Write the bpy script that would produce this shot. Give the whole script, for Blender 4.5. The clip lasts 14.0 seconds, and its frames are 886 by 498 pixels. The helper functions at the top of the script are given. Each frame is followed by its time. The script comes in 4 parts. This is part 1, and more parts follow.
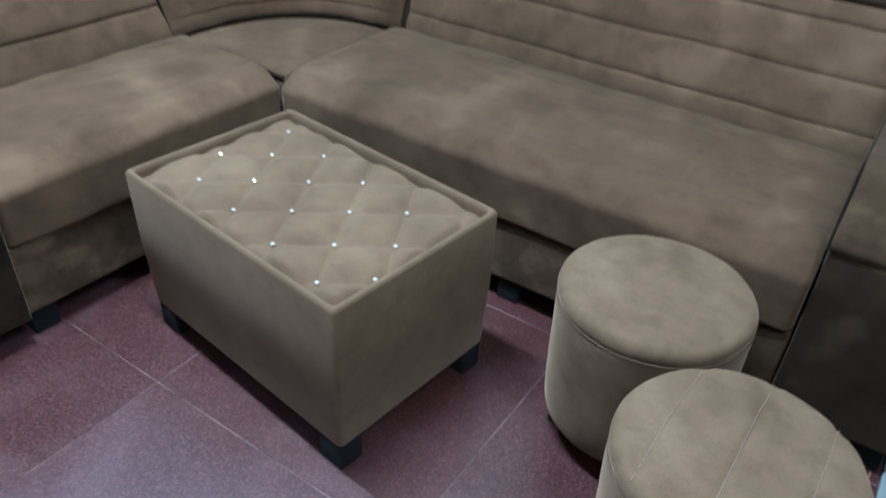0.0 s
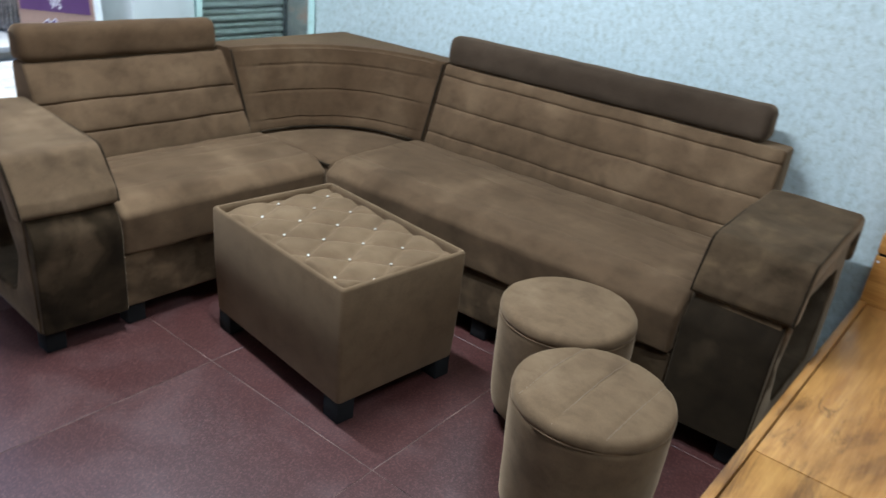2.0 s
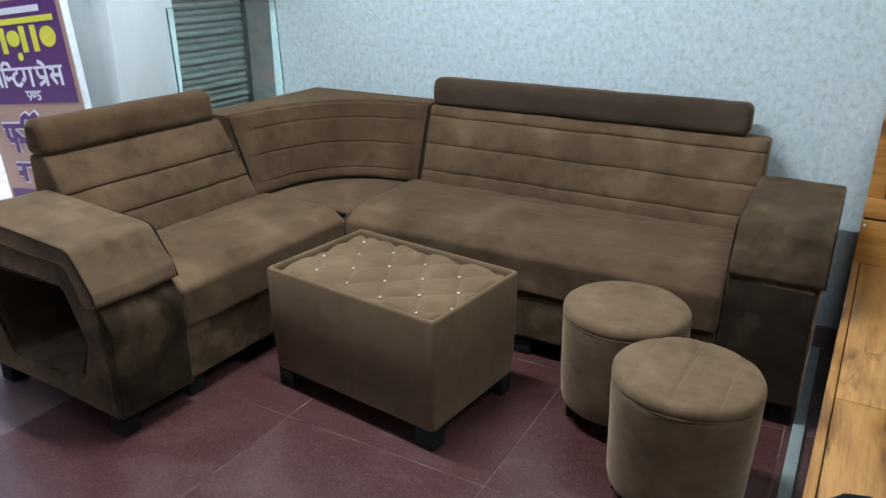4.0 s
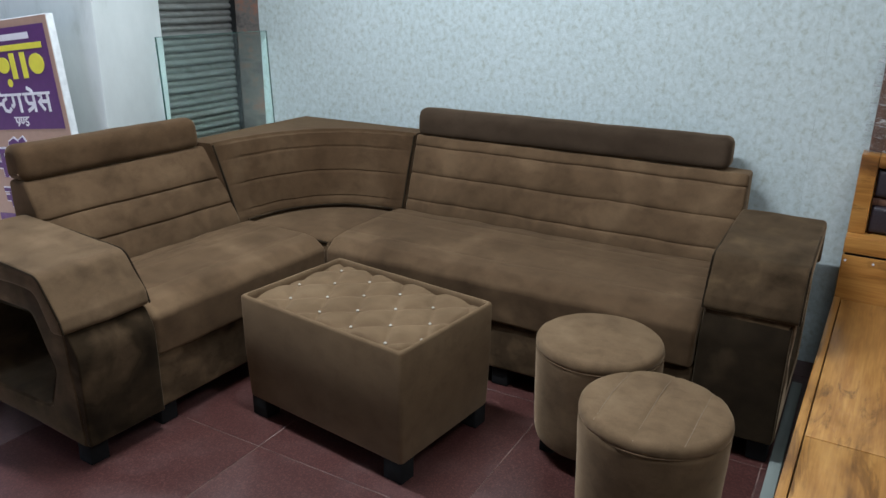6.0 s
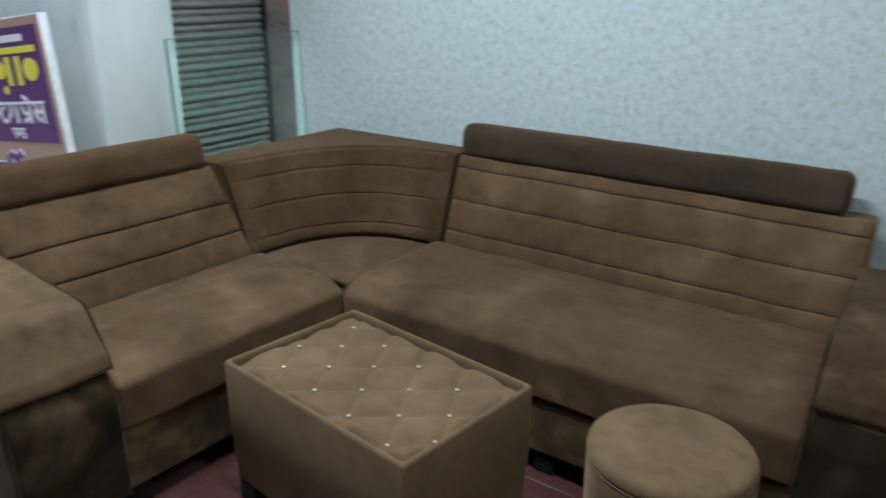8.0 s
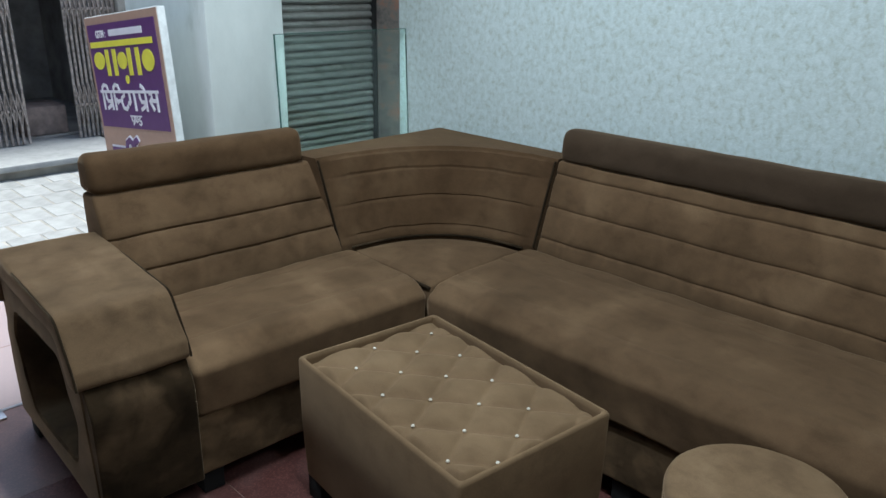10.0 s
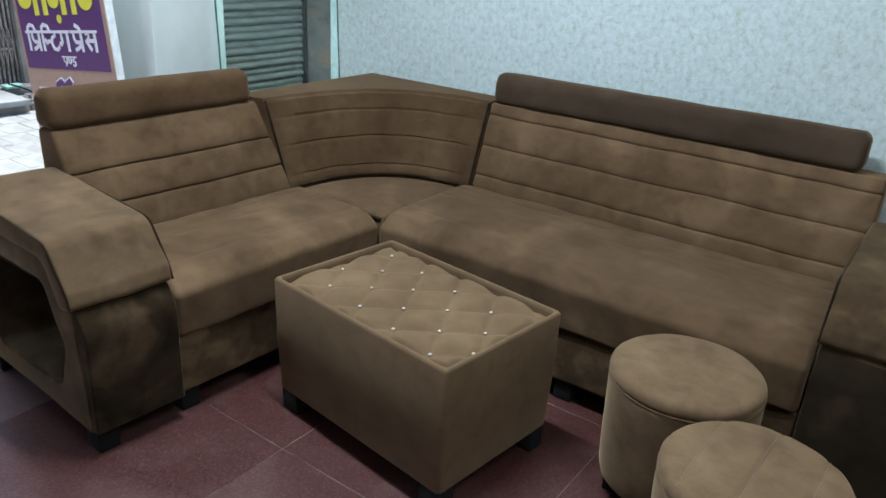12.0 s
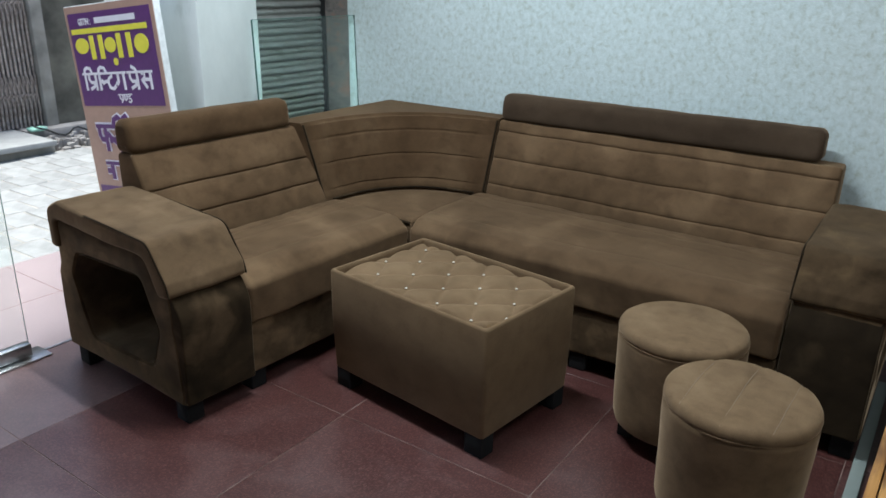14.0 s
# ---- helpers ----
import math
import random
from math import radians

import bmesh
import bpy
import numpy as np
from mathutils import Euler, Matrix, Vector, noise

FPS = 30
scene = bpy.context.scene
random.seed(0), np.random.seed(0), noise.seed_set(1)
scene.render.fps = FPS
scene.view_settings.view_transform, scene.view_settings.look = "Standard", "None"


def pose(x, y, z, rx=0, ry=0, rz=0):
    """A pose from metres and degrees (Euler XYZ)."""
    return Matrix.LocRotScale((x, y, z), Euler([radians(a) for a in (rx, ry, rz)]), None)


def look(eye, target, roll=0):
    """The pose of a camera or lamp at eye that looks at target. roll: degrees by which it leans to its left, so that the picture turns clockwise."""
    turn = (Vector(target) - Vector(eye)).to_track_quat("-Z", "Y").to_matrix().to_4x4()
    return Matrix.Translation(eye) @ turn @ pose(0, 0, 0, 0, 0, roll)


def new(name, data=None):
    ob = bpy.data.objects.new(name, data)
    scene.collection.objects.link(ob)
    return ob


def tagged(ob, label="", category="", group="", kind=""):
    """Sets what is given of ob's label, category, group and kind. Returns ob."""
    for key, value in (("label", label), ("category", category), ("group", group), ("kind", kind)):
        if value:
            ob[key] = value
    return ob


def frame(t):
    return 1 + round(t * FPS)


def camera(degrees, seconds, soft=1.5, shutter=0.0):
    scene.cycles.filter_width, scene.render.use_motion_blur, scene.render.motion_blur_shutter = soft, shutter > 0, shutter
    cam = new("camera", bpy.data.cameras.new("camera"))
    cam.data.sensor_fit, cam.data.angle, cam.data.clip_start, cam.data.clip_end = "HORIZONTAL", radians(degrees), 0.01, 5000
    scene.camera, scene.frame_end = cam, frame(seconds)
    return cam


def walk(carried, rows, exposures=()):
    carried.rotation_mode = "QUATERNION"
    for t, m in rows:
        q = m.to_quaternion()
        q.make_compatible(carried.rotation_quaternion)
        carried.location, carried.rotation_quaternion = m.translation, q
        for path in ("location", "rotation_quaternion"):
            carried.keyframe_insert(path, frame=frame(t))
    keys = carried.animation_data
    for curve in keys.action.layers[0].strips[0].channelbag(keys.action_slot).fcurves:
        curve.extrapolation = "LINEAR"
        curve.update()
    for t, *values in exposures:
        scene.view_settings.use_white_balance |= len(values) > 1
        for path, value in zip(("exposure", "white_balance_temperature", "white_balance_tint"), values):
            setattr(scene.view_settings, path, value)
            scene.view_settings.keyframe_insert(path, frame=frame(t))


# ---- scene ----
cam = camera(61.0, 14.0, 1.5, 0.5)
PATH = [
    (0, (1.469, -1.962, 1.285), (0.584, -0.596, 0.123), 3.1),
    (0.5, (1.591, -2.104, 1.333), (0.612, -0.688, 0.314), 3.7),
    (1, (1.751, -2.345, 1.339), (0.75, -0.953, 0.31), 4.8),
    (1.5, (1.943, -2.437, 1.346), (0.724, -1.209, 0.341), 5.0),
    (2, (2.01, -2.472, 1.37), (0.921, -1.011, 0.544), 6.1),
    (2.5, (1.93, -2.623, 1.357), (0.972, -1.075, 0.528), 1.6),
    (3, (1.806, -2.703, 1.36), (1.041, -1.031, 0.574), 0.3),
    (3.5, (1.709, -2.854, 1.388), (0.824, -1.226, 0.635), -0.2),
    (6, (1.805, -2.794, 1.39), (0.866, -1.155, 0.735), 0.6),
    (6.5, (1.763, -2.668, 1.377), (0.813, -1.048, 0.689), -1.1),
    (7, (1.651, -2.53, 1.393), (0.912, -0.79, 0.738), 0.7),
    (7.5, (1.601, -2.431, 1.388), (0.834, -0.708, 0.722), 0.4),
    (8, (1.619, -2.273, 1.404), (0.527, -0.741, 0.726), 0.4),
    (8.5, (1.636, -2.173, 1.408), (0.375, -0.778, 0.727), -0.7),
    (9, (1.637, -2.151, 1.404), (0.311, -0.819, 0.718), 0.9),
    (11.5, (1.62, -2.343, 1.389), (0.413, -0.912, 0.686), 2.1),
    (12, (1.632, -2.473, 1.366), (0.561, -0.967, 0.601), 3.2),
    (12.5, (1.738, -2.579, 1.373), (0.66, -1.07, 0.624), 3.0),
    (13, (1.84, -2.67, 1.376), (0.765, -1.161, 0.622), 3.4),
    (13.5, (1.825, -2.752, 1.385), (0.716, -1.247, 0.674), 3.0),
    (14, (1.768, -2.885, 1.38), (0.697, -1.34, 0.696), 1.1),
]
LIGHTNESS = [(0.0, 2.14, 4700, 3), (0.6, 2.02, 4850, 3), (1.6, 1.90, 5250, 4), (2.2, 1.84, 5650, 6), (2.6, 1.82, 5650, 6), (3.2, 1.62, 5720, 8), (3.6, 1.66, 5720, 8), (6.0, 1.40, 6000, 9), (6.5, 1.48, 5900, 8), (7.2, 1.54, 5780, 8), (8.2, 1.22, 5850, 4), (9.0, 1.22, 5850, 3), (11.5, 1.28, 5750, 3), (12.0, 1.55, 5750, 4), (12.5, 1.54, 5750, 5), (13.0, 1.54, 5800, 5), (14.0, 1.41, 5950, 5)]
walk(cam, [(t, look(eye, target, roll)) for t, eye, target, roll in PATH], LIGHTNESS)

# ---- light ----
world = bpy.data.worlds.new("sky")
scene.world = world
world.use_nodes = True
wn = world.node_tree.nodes
sky = wn.new("ShaderNodeTexSky")
sky.sky_type, sky.sun_disc = "NISHITA", False
sky.sun_elevation, sky.sun_rotation = radians(80), radians(330)
sky.dust_density, sky.ozone_density = 3.0, 0.8
wn["Background"].inputs["Strength"].default_value = 0.092
world.node_tree.links.new(sky.outputs[0], wn["Background"].inputs["Color"])
sun = new("sun", bpy.data.lights.new("sun", "SUN"))
sun.data.energy, sun.data.angle, sun.data.color = 2.8, radians(20), (1.0, 0.95, 0.88)
sun.matrix_world = look((0, 0, 0), (0.08, -0.14, -1.0))
# Assumed tubes, out of view; places and power chosen to match the brightness.
ASSUMED_TUBES = [(0.25, -1.25, 24.0), (2.4, -1.65, 9.0)]
for tx, ty, power in ASSUMED_TUBES:
    lamp = new("assumed_tube_glow", bpy.data.lights.new("assumed_tube_glow", "AREA"))
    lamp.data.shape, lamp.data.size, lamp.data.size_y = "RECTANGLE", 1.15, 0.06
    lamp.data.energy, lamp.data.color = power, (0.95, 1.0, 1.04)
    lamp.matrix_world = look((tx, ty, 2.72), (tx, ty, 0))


# ---- materials ----
def material(name, rough=0.6, metal=0.0):
    m = bpy.data.materials.new(name)
    m.use_nodes = True
    b = m.node_tree.nodes["Principled BSDF"]
    b.inputs["Roughness"].default_value, b.inputs["Metallic"].default_value = rough, metal
    return m, m.node_tree.nodes, m.node_tree.links, b


def noise_node(n, l, scale, detail=3.0, rough=0.55, stretch=(1, 1, 1), coord="Object", distortion=0.0):
    tc, mp, t = n.new("ShaderNodeTexCoord"), n.new("ShaderNodeMapping"), n.new("ShaderNodeTexNoise")
    mp.inputs["Scale"].default_value = stretch
    l.new(tc.outputs[coord], mp.inputs["Vector"])
    l.new(mp.outputs[0], t.inputs["Vector"])
    t.inputs["Scale"].default_value, t.inputs["Detail"].default_value = scale, detail
    t.inputs["Roughness"].default_value, t.inputs["Distortion"].default_value = rough, distortion
    return t.outputs["Fac"]


def ramp(n, l, fac, stops):
    r = n.new("ShaderNodeValToRGB")
    while len(r.color_ramp.elements) < len(stops):
        r.color_ramp.elements.new(0.5)
    for e, (p, c) in zip(r.color_ramp.elements, stops):
        e.position, e.color = p, (*c, 1)
    l.new(fac, r.inputs[0])
    return r.outputs[0]


def mix(n, l, fac, a, b, mode="MIX"):
    x = n.new("ShaderNodeMix")
    x.data_type, x.blend_type = "RGBA", mode
    for s, v in ((x.inputs[0], fac), (x.inputs[6], a), (x.inputs[7], b)):
        if isinstance(v, (int, float)):
            s.default_value = v
        elif isinstance(v, tuple):
            s.default_value = (*v, 1)
        else:
            l.new(v, s)
    return x.outputs[2]


def bump(n, l, b, fac, strength, distance=0.002):
    k = n.new("ShaderNodeBump")
    k.inputs["Strength"].default_value, k.inputs["Distance"].default_value = strength, distance
    l.new(fac, k.inputs["Height"])
    l.new(k.outputs[0], b.inputs["Normal"])


def random_shift(n, l, fac, amount):
    """Adds a shift by the piece's own random number to a value."""
    o, a = n.new("ShaderNodeObjectInfo"), n.new("ShaderNodeMath")
    a.operation, a.inputs[1].default_value = "MULTIPLY_ADD", amount
    l.new(o.outputs["Random"], a.inputs[0])
    l.new(fac, a.inputs[2])
    return a.outputs[0]


def velvet(name, dark, mid, light, scale=4.0, sheen=0.32, patch=1.0):
    """Short-pile velvet: soft brushed patches, a few sharper nap marks, fine pile and a sheen."""
    dark, mid, light = [(r, g * 1.01, b * 0.94) for r, g, b in (dark, mid, light)]
    m, n, l, b = material(name, 0.9)
    big = noise_node(n, l, scale * 0.8, 2, 0.45, distortion=0.35)
    stroke = noise_node(n, l, scale * 2.2, 2, 0.45, (1.0, 0.55, 0.8), distortion=0.7)
    both = n.new("ShaderNodeMix")
    both.inputs[0].default_value = 0.30
    l.new(big, both.inputs[2])
    l.new(stroke, both.inputs[3])
    nap = both.outputs[0]
    k = 0.155 / patch
    col = ramp(n, l, nap, [(0.5 - k, dark), (0.49, mid), (0.53, mid), (0.5 + k, light)])
    brush = noise_node(n, l, scale * 4.5, 5, 0.62, (0.7, 1.0, 1.0), distortion=0.25)
    col = mix(n, l, 0.32 * patch, col, ramp(n, l, brush, [(0.34, (0.26, 0.26, 0.26)), (0.47, (0.5, 0.5, 0.5)), (0.66, (0.70, 0.69, 0.68))]), "SOFT_LIGHT")
    fine = noise_node(n, l, 420, 2)
    col = mix(n, l, 0.34, col, ramp(n, l, fine, [(0.3, (0.36, 0.36, 0.36)), (0.7, (0.66, 0.66, 0.66))]), "SOFT_LIGHT")
    l.new(col, b.inputs["Base Color"])
    b.inputs["Sheen Weight"].default_value, b.inputs["Sheen Roughness"].default_value = sheen, 0.38
    b.inputs["Sheen Tint"].default_value = (0.85, 0.62, 0.40, 1)
    b.inputs["Specular IOR Level"].default_value = 0.05
    bump(n, l, b, mix(n, l, 0.30, nap, fine), 0.22, 0.003)
    return m


VELVET = velvet("brown_velvet", (0.074, 0.0446, 0.0254), (0.108, 0.0655, 0.0378), (0.158, 0.099, 0.058), 4.5, 0.40)
# Sofa velvet copy, darkened where the long and corner seats look dimmer.
VELVET_SEAT_SHADE = velvet("seat_shade_velvet", (0.068, 0.0410, 0.0236), (0.092, 0.0556, 0.0322), (0.132, 0.082, 0.048), 4.5, 0.34)
# Lit copy of the sofa velvet for the short sofa's armrest top.
VELVET_PAD_LIT = velvet("lit_armrest_velvet", (0.074, 0.0465, 0.0275), (0.118, 0.0745, 0.0440), (0.168, 0.108, 0.066), 5.5, 0.46)
# Sofa velvet darkened for how the long headrest faces the light; also headrest seams.
VELVET_HEAD_SHADE = velvet("headrest_shade_velvet", (0.044, 0.029, 0.020), (0.056, 0.037, 0.0255), (0.070, 0.047, 0.033), 3.0, 0.40)
# Near-black copy of the sofa velvet: armrest front shade plus brush marks.
VELVET_FRONT_SHADE = velvet("brushed_shade_velvet", (0.010, 0.0063, 0.0035), (0.026, 0.0165, 0.0092), (0.068, 0.043, 0.025), 6.0, 0.35, 1.3)
# Very dark velvet: real piping, the right armrest front's shade, crease shade.
VELVET_PIPING_SHADE = velvet("piping_shade_velvet", (0.0095, 0.0061, 0.0036), (0.019, 0.0124, 0.0073), (0.044, 0.0288, 0.0170), 5.0, 0.42, 1.1)
# Shaded copy of the sofa velvet, brush patches kept, for sides and bases.
VELVET_SIDE_SHADE = velvet("side_shade_velvet", (0.026, 0.0160, 0.0088), (0.066, 0.0410, 0.0232), (0.126, 0.080, 0.046), 6.5, 0.45, 1.3)
# Shaded, mottled copy for the long sofa's armrest top.
VELVET_PAD_SHADE = velvet("mottled_shade_velvet", (0.032, 0.0202, 0.0114), (0.058, 0.0364, 0.0210), (0.092, 0.0588, 0.0325), 8.0, 0.42, 1.15)
# Same velvet shaded darker and redder so the corner crease shows; also short headrest.
VELVET_CORNER_SHADE = velvet("russet_shade_velvet", (0.056, 0.0318, 0.0172), (0.078, 0.0455, 0.0252), (0.102, 0.062, 0.0355), 4.0, 0.34)
VELVET_LIGHT = velvet("beige_velvet", (0.126, 0.0800, 0.0470), (0.154, 0.0990, 0.0585), (0.180, 0.118, 0.071), 4.0, 0.36, 0.9)
VELVET_POUFFE = velvet("pouffe_velvet", (0.104, 0.0655, 0.0390), (0.146, 0.0935, 0.0555), (0.184, 0.121, 0.074), 6.0, 0.42)
VELVET_LINING = velvet("niche_lining_velvet", (0.044, 0.0300, 0.0195), (0.074, 0.0510, 0.0330), (0.112, 0.078, 0.051), 6.0, 0.4)


def plain(name, colour, rough, metal=0.0, vary=0.15, scale=30):
    m, n, l, b = material(name, rough, metal)
    f = noise_node(n, l, scale, 4)
    lo, hi = tuple(c * (1 - vary) for c in colour), tuple(min(1, c * (1 + vary)) for c in colour)
    l.new(ramp(n, l, f, [(0.3, lo), (0.7, hi)]), b.inputs["Base Color"])
    bump(n, l, b, f, 0.1, 0.001)
    return m


BLACK_PLASTIC = plain("black_leg_plastic", (0.003, 0.003, 0.003), 0.95)
STEEL = plain("brushed_steel", (0.55, 0.56, 0.57), 0.32, 1.0, 0.1, 60)
WHITE_EDGE = plain("white_board_edge", (0.72, 0.74, 0.74), 0.5)
GREY_BOARD = plain("pale_grey_board", (0.29, 0.325, 0.30), 0.55, 0, 0.12, 6)
CUSHION_PLUM = plain("plum_leatherette", (0.030, 0.022, 0.028), 0.5, 0, 0.2, 120)
CEILING_PAINT = plain("ceiling_paint", (0.75, 0.76, 0.75), 0.8, 0, 0.04, 8)
# Grey for unseen surfaces, darkened to cut the bounce light indoors.
UNSEEN_PAINT = plain("unseen_wall_paint", (0.33, 0.32, 0.30), 0.75, 0, 0.06, 5)
CONCRETE = plain("street_concrete", (0.27, 0.255, 0.225), 0.9, 0, 0.3, 5)
FACADE = plain("dark_green_plaster", (0.115, 0.108, 0.085), 0.9, 0, 0.6, 3)
RUST = plain("rusted_gate_steel", (0.33, 0.28, 0.25), 0.7, 0.3, 0.45, 25)
# Grey lightened for haze in the room opposite; also rubble and tag print.
LIFTED_GREY = plain("lifted_room_plaster", (0.30, 0.28, 0.26), 0.9, 0, 0.4, 4)
BLOCK = plain("red_stone_block", (0.22, 0.17, 0.15), 0.9, 0, 0.35, 12)
GREEN_BAG = plain("pale_green_plastic", (0.35, 0.62, 0.50), 0.4)
STITCH = plain("pale_stitching", (0.19, 0.130, 0.080), 0.8, 0, 0.2, 90)
JOINT = plain("wallpaper_joint_shadow", (0.40, 0.45, 0.43), 0.7, 0, 0.3, 9)
CLOTH = plain("black_cloth", (0.006, 0.006, 0.007), 0.9, 0, 0.5, 60)
CLOTH.node_tree.nodes["Principled BSDF"].inputs["Specular IOR Level"].default_value = 0.2
GLOSS_BLACK = plain("black_moulded_plastic", (0.008, 0.009, 0.012), 0.16)
SIGN_TAN = plain("sign_tan_print", (0.42, 0.27, 0.20), 0.45, 0, 0.05)
SIGN_PURPLE = plain("sign_purple_print", (0.105, 0.030, 0.150), 0.45, 0, 0.08)
SIGN_YELLOW = plain("sign_yellow_print", (0.78, 0.72, 0.06), 0.5, 0, 0.05)
SIGN_WHITE = plain("sign_white_print", (0.78, 0.76, 0.80), 0.5, 0, 0.04)
GROUT = plain("pale_grout", (0.17, 0.115, 0.095), 0.9, 0, 0.9, 7)
GREEN_EDGE = plain("green_glass_edge", (0.05, 0.13, 0.11), 0.15)


def terrazzo(name="red_terrazzo", dusty=0.0):
    m, n, l, b = material(name, 0.3)
    chips = n.new("ShaderNodeTexVoronoi")
    tc = n.new("ShaderNodeTexCoord")
    l.new(tc.outputs["Object"], chips.inputs["Vector"])
    chips.inputs["Scale"].default_value = 230
    stain = noise_node(n, l, 2.2, 3, 0.5)
    base = ramp(n, l, random_shift(n, l, stain, 0.14), [(0.22, (0.046, 0.0130, 0.0110)), (0.55, (0.064, 0.0195, 0.0165)), (0.85, (0.086, 0.031, 0.026))])
    col = mix(n, l, 0.42, base, ramp(n, l, chips.outputs["Color"], [(0.10, (0.020, 0.006, 0.006)), (0.5, (0.066, 0.022, 0.019)), (0.92, (0.20, 0.095, 0.080))]))
    dust = ramp(n, l, noise_node(n, l, 3.4, 4, 0.6, distortion=0.6), [(0.48, (0, 0, 0)), (0.80, (0.30, 0.30, 0.30))])
    col = mix(n, l, dust, col, (0.24, 0.16, 0.15))
    # This share pales the tile for daylight glare as well as dust.
    if dusty:
        col = mix(n, l, dusty, col, (0.46, 0.39, 0.40))
    l.new(col, b.inputs["Base Color"])
    l.new(ramp(n, l, noise_node(n, l, 3, 3, 0.5), [(0.3, (0.36, 0.36, 0.36)), (0.75, (0.44, 0.44, 0.44))]), b.inputs["Roughness"])
    b.inputs["Coat Weight"].default_value, b.inputs["Coat Roughness"].default_value, b.inputs["Coat IOR"].default_value = 0.45, 0.30, 1.5
    return m


def wood(name, dark, mid, light, axis):
    m, n, l, b = material(name, 0.30)
    st = [2.2, 2.2, 2.2]
    st[axis] = 0.55
    grain = noise_node(n, l, 2.6, 5, 0.55, tuple(st), distortion=0.9)
    st1 = [14, 14, 14]
    st1[axis] = 0.9
    streak = noise_node(n, l, 1.6, 4, 0.6, tuple(st1), distortion=0.8)
    st2 = [60, 60, 60]
    st2[axis] = 3.0
    pores = noise_node(n, l, 3.0, 3, 0.5, tuple(st2))
    col = ramp(n, l, grain, [(0.32, dark), (0.43, mid), (0.58, light), (0.70, mid)])
    st3 = [7, 7, 7]
    st3[axis] = 1.3
    smear = noise_node(n, l, 1.7, 6, 0.68, tuple(st3), distortion=1.3)
    col = mix(n, l, ramp(n, l, smear, [(0.55, (0, 0, 0)), (0.62, (0.55, 0.55, 0.55)), (0.68, (0.85, 0.85, 0.85))]), col, tuple(c * 0.8 for c in dark))
    col = mix(n, l, 0.55, col, ramp(n, l, streak, [(0.32, (0.22, 0.20, 0.18)), (0.62, (0.60, 0.60, 0.60))]), "SOFT_LIGHT")
    col = mix(n, l, 0.34, col, ramp(n, l, pores, [(0.35, (0.25, 0.25, 0.25)), (0.65, (0.7, 0.7, 0.7))]), "SOFT_LIGHT")
    l.new(col, b.inputs["Base Color"])
    bump(n, l, b, pores, 0.04, 0.0005)
    return m


# Paler copies put the doorway's daylight glare into the tile colour.
TERRAZZO, TERRAZZO_GLARE, TERRAZZO_DUST_GLARE = terrazzo(), terrazzo("glare_terrazzo", 0.15), terrazzo("dust_glare_terrazzo", 0.6)
WOOD_Y = wood("amber_wood_laminate", (0.15, 0.066, 0.021), (0.35, 0.162, 0.042), (0.49, 0.245, 0.068), 1)
WOOD_X = wood("amber_wood_laminate_cross", (0.15, 0.060, 0.015), (0.38, 0.168, 0.037), (0.50, 0.24, 0.060), 0)
WOOD_DARK = wood("walnut_laminate", (0.05, 0.022, 0.014), (0.10, 0.050, 0.032), (0.15, 0.080, 0.055), 2)


def wallpaper():
    m, n, l, b = material("mottled_wallpaper", 0.6)
    blot = noise_node(n, l, 46, 4, 0.62, (1, 1, 0.85), distortion=0.4)
    fine = noise_node(n, l, 120, 4, 0.6)
    big = noise_node(n, l, 1.3, 3)
    col = ramp(n, l, blot, [(0.32, (0.435, 0.482, 0.438)), (0.42, (0.512, 0.572, 0.553)), (0.53, (0.556, 0.626, 0.622)), (0.66, (0.612, 0.680, 0.680))])
    col = mix(n, l, 0.3, col, ramp(n, l, fine, [(0.3, (0.38, 0.38, 0.38)), (0.7, (0.62, 0.62, 0.62))]), "SOFT_LIGHT")
    col = mix(n, l, 0.25, col, ramp(n, l, big, [(0.3, (0.40, 0.42, 0.40)), (0.7, (0.58, 0.58, 0.58))]), "SOFT_LIGHT")
    l.new(col, b.inputs["Base Color"])
    bump(n, l, b, mix(n, l, 0.4, blot, fine), 0.6, 0.003)
    return m


def column_paint():
    m, n, l, b = material("white_column_paint", 0.55)
    f = noise_node(n, l, 4, 6, 0.7, (1, 1, 0.5))
    l.new(ramp(n, l, f, [(0.25, (0.44, 0.48, 0.44)), (0.45, (0.62, 0.66, 0.64)), (0.75, (0.71, 0.75, 0.73))]), b.inputs["Base Color"])
    bump(n, l, b, noise_node(n, l, 60, 4), 0.15, 0.001)
    return m


def shutter_steel():
    m, n, l, b = material("galvanised_shutter_steel", 0.42, 0.6)
    f = noise_node(n, l, 7, 7, 0.75, (1, 1, 3))
    l.new(ramp(n, l, random_shift(n, l, f, 0.10), [(0.32, (0.10, 0.085, 0.07)), (0.46, (0.27, 0.27, 0.25)), (0.8, (0.42, 0.43, 0.41))]), b.inputs["Base Color"])
    return m


def brick_jamb():
    m, n, l, b = material("patched_brick_plaster", 0.9)
    f = noise_node(n, l, 9, 5, 0.7, (1, 1, 1.6))
    l.new(ramp(n, l, f, [(0.35, (0.085, 0.075, 0.068)), (0.5, (0.16, 0.14, 0.125)), (0.62, (0.26, 0.13, 0.09)), (0.75, (0.30, 0.17, 0.12))]), b.inputs["Base Color"])
    bump(n, l, b, noise_node(n, l, 30, 5), 0.5, 0.004)
    return m


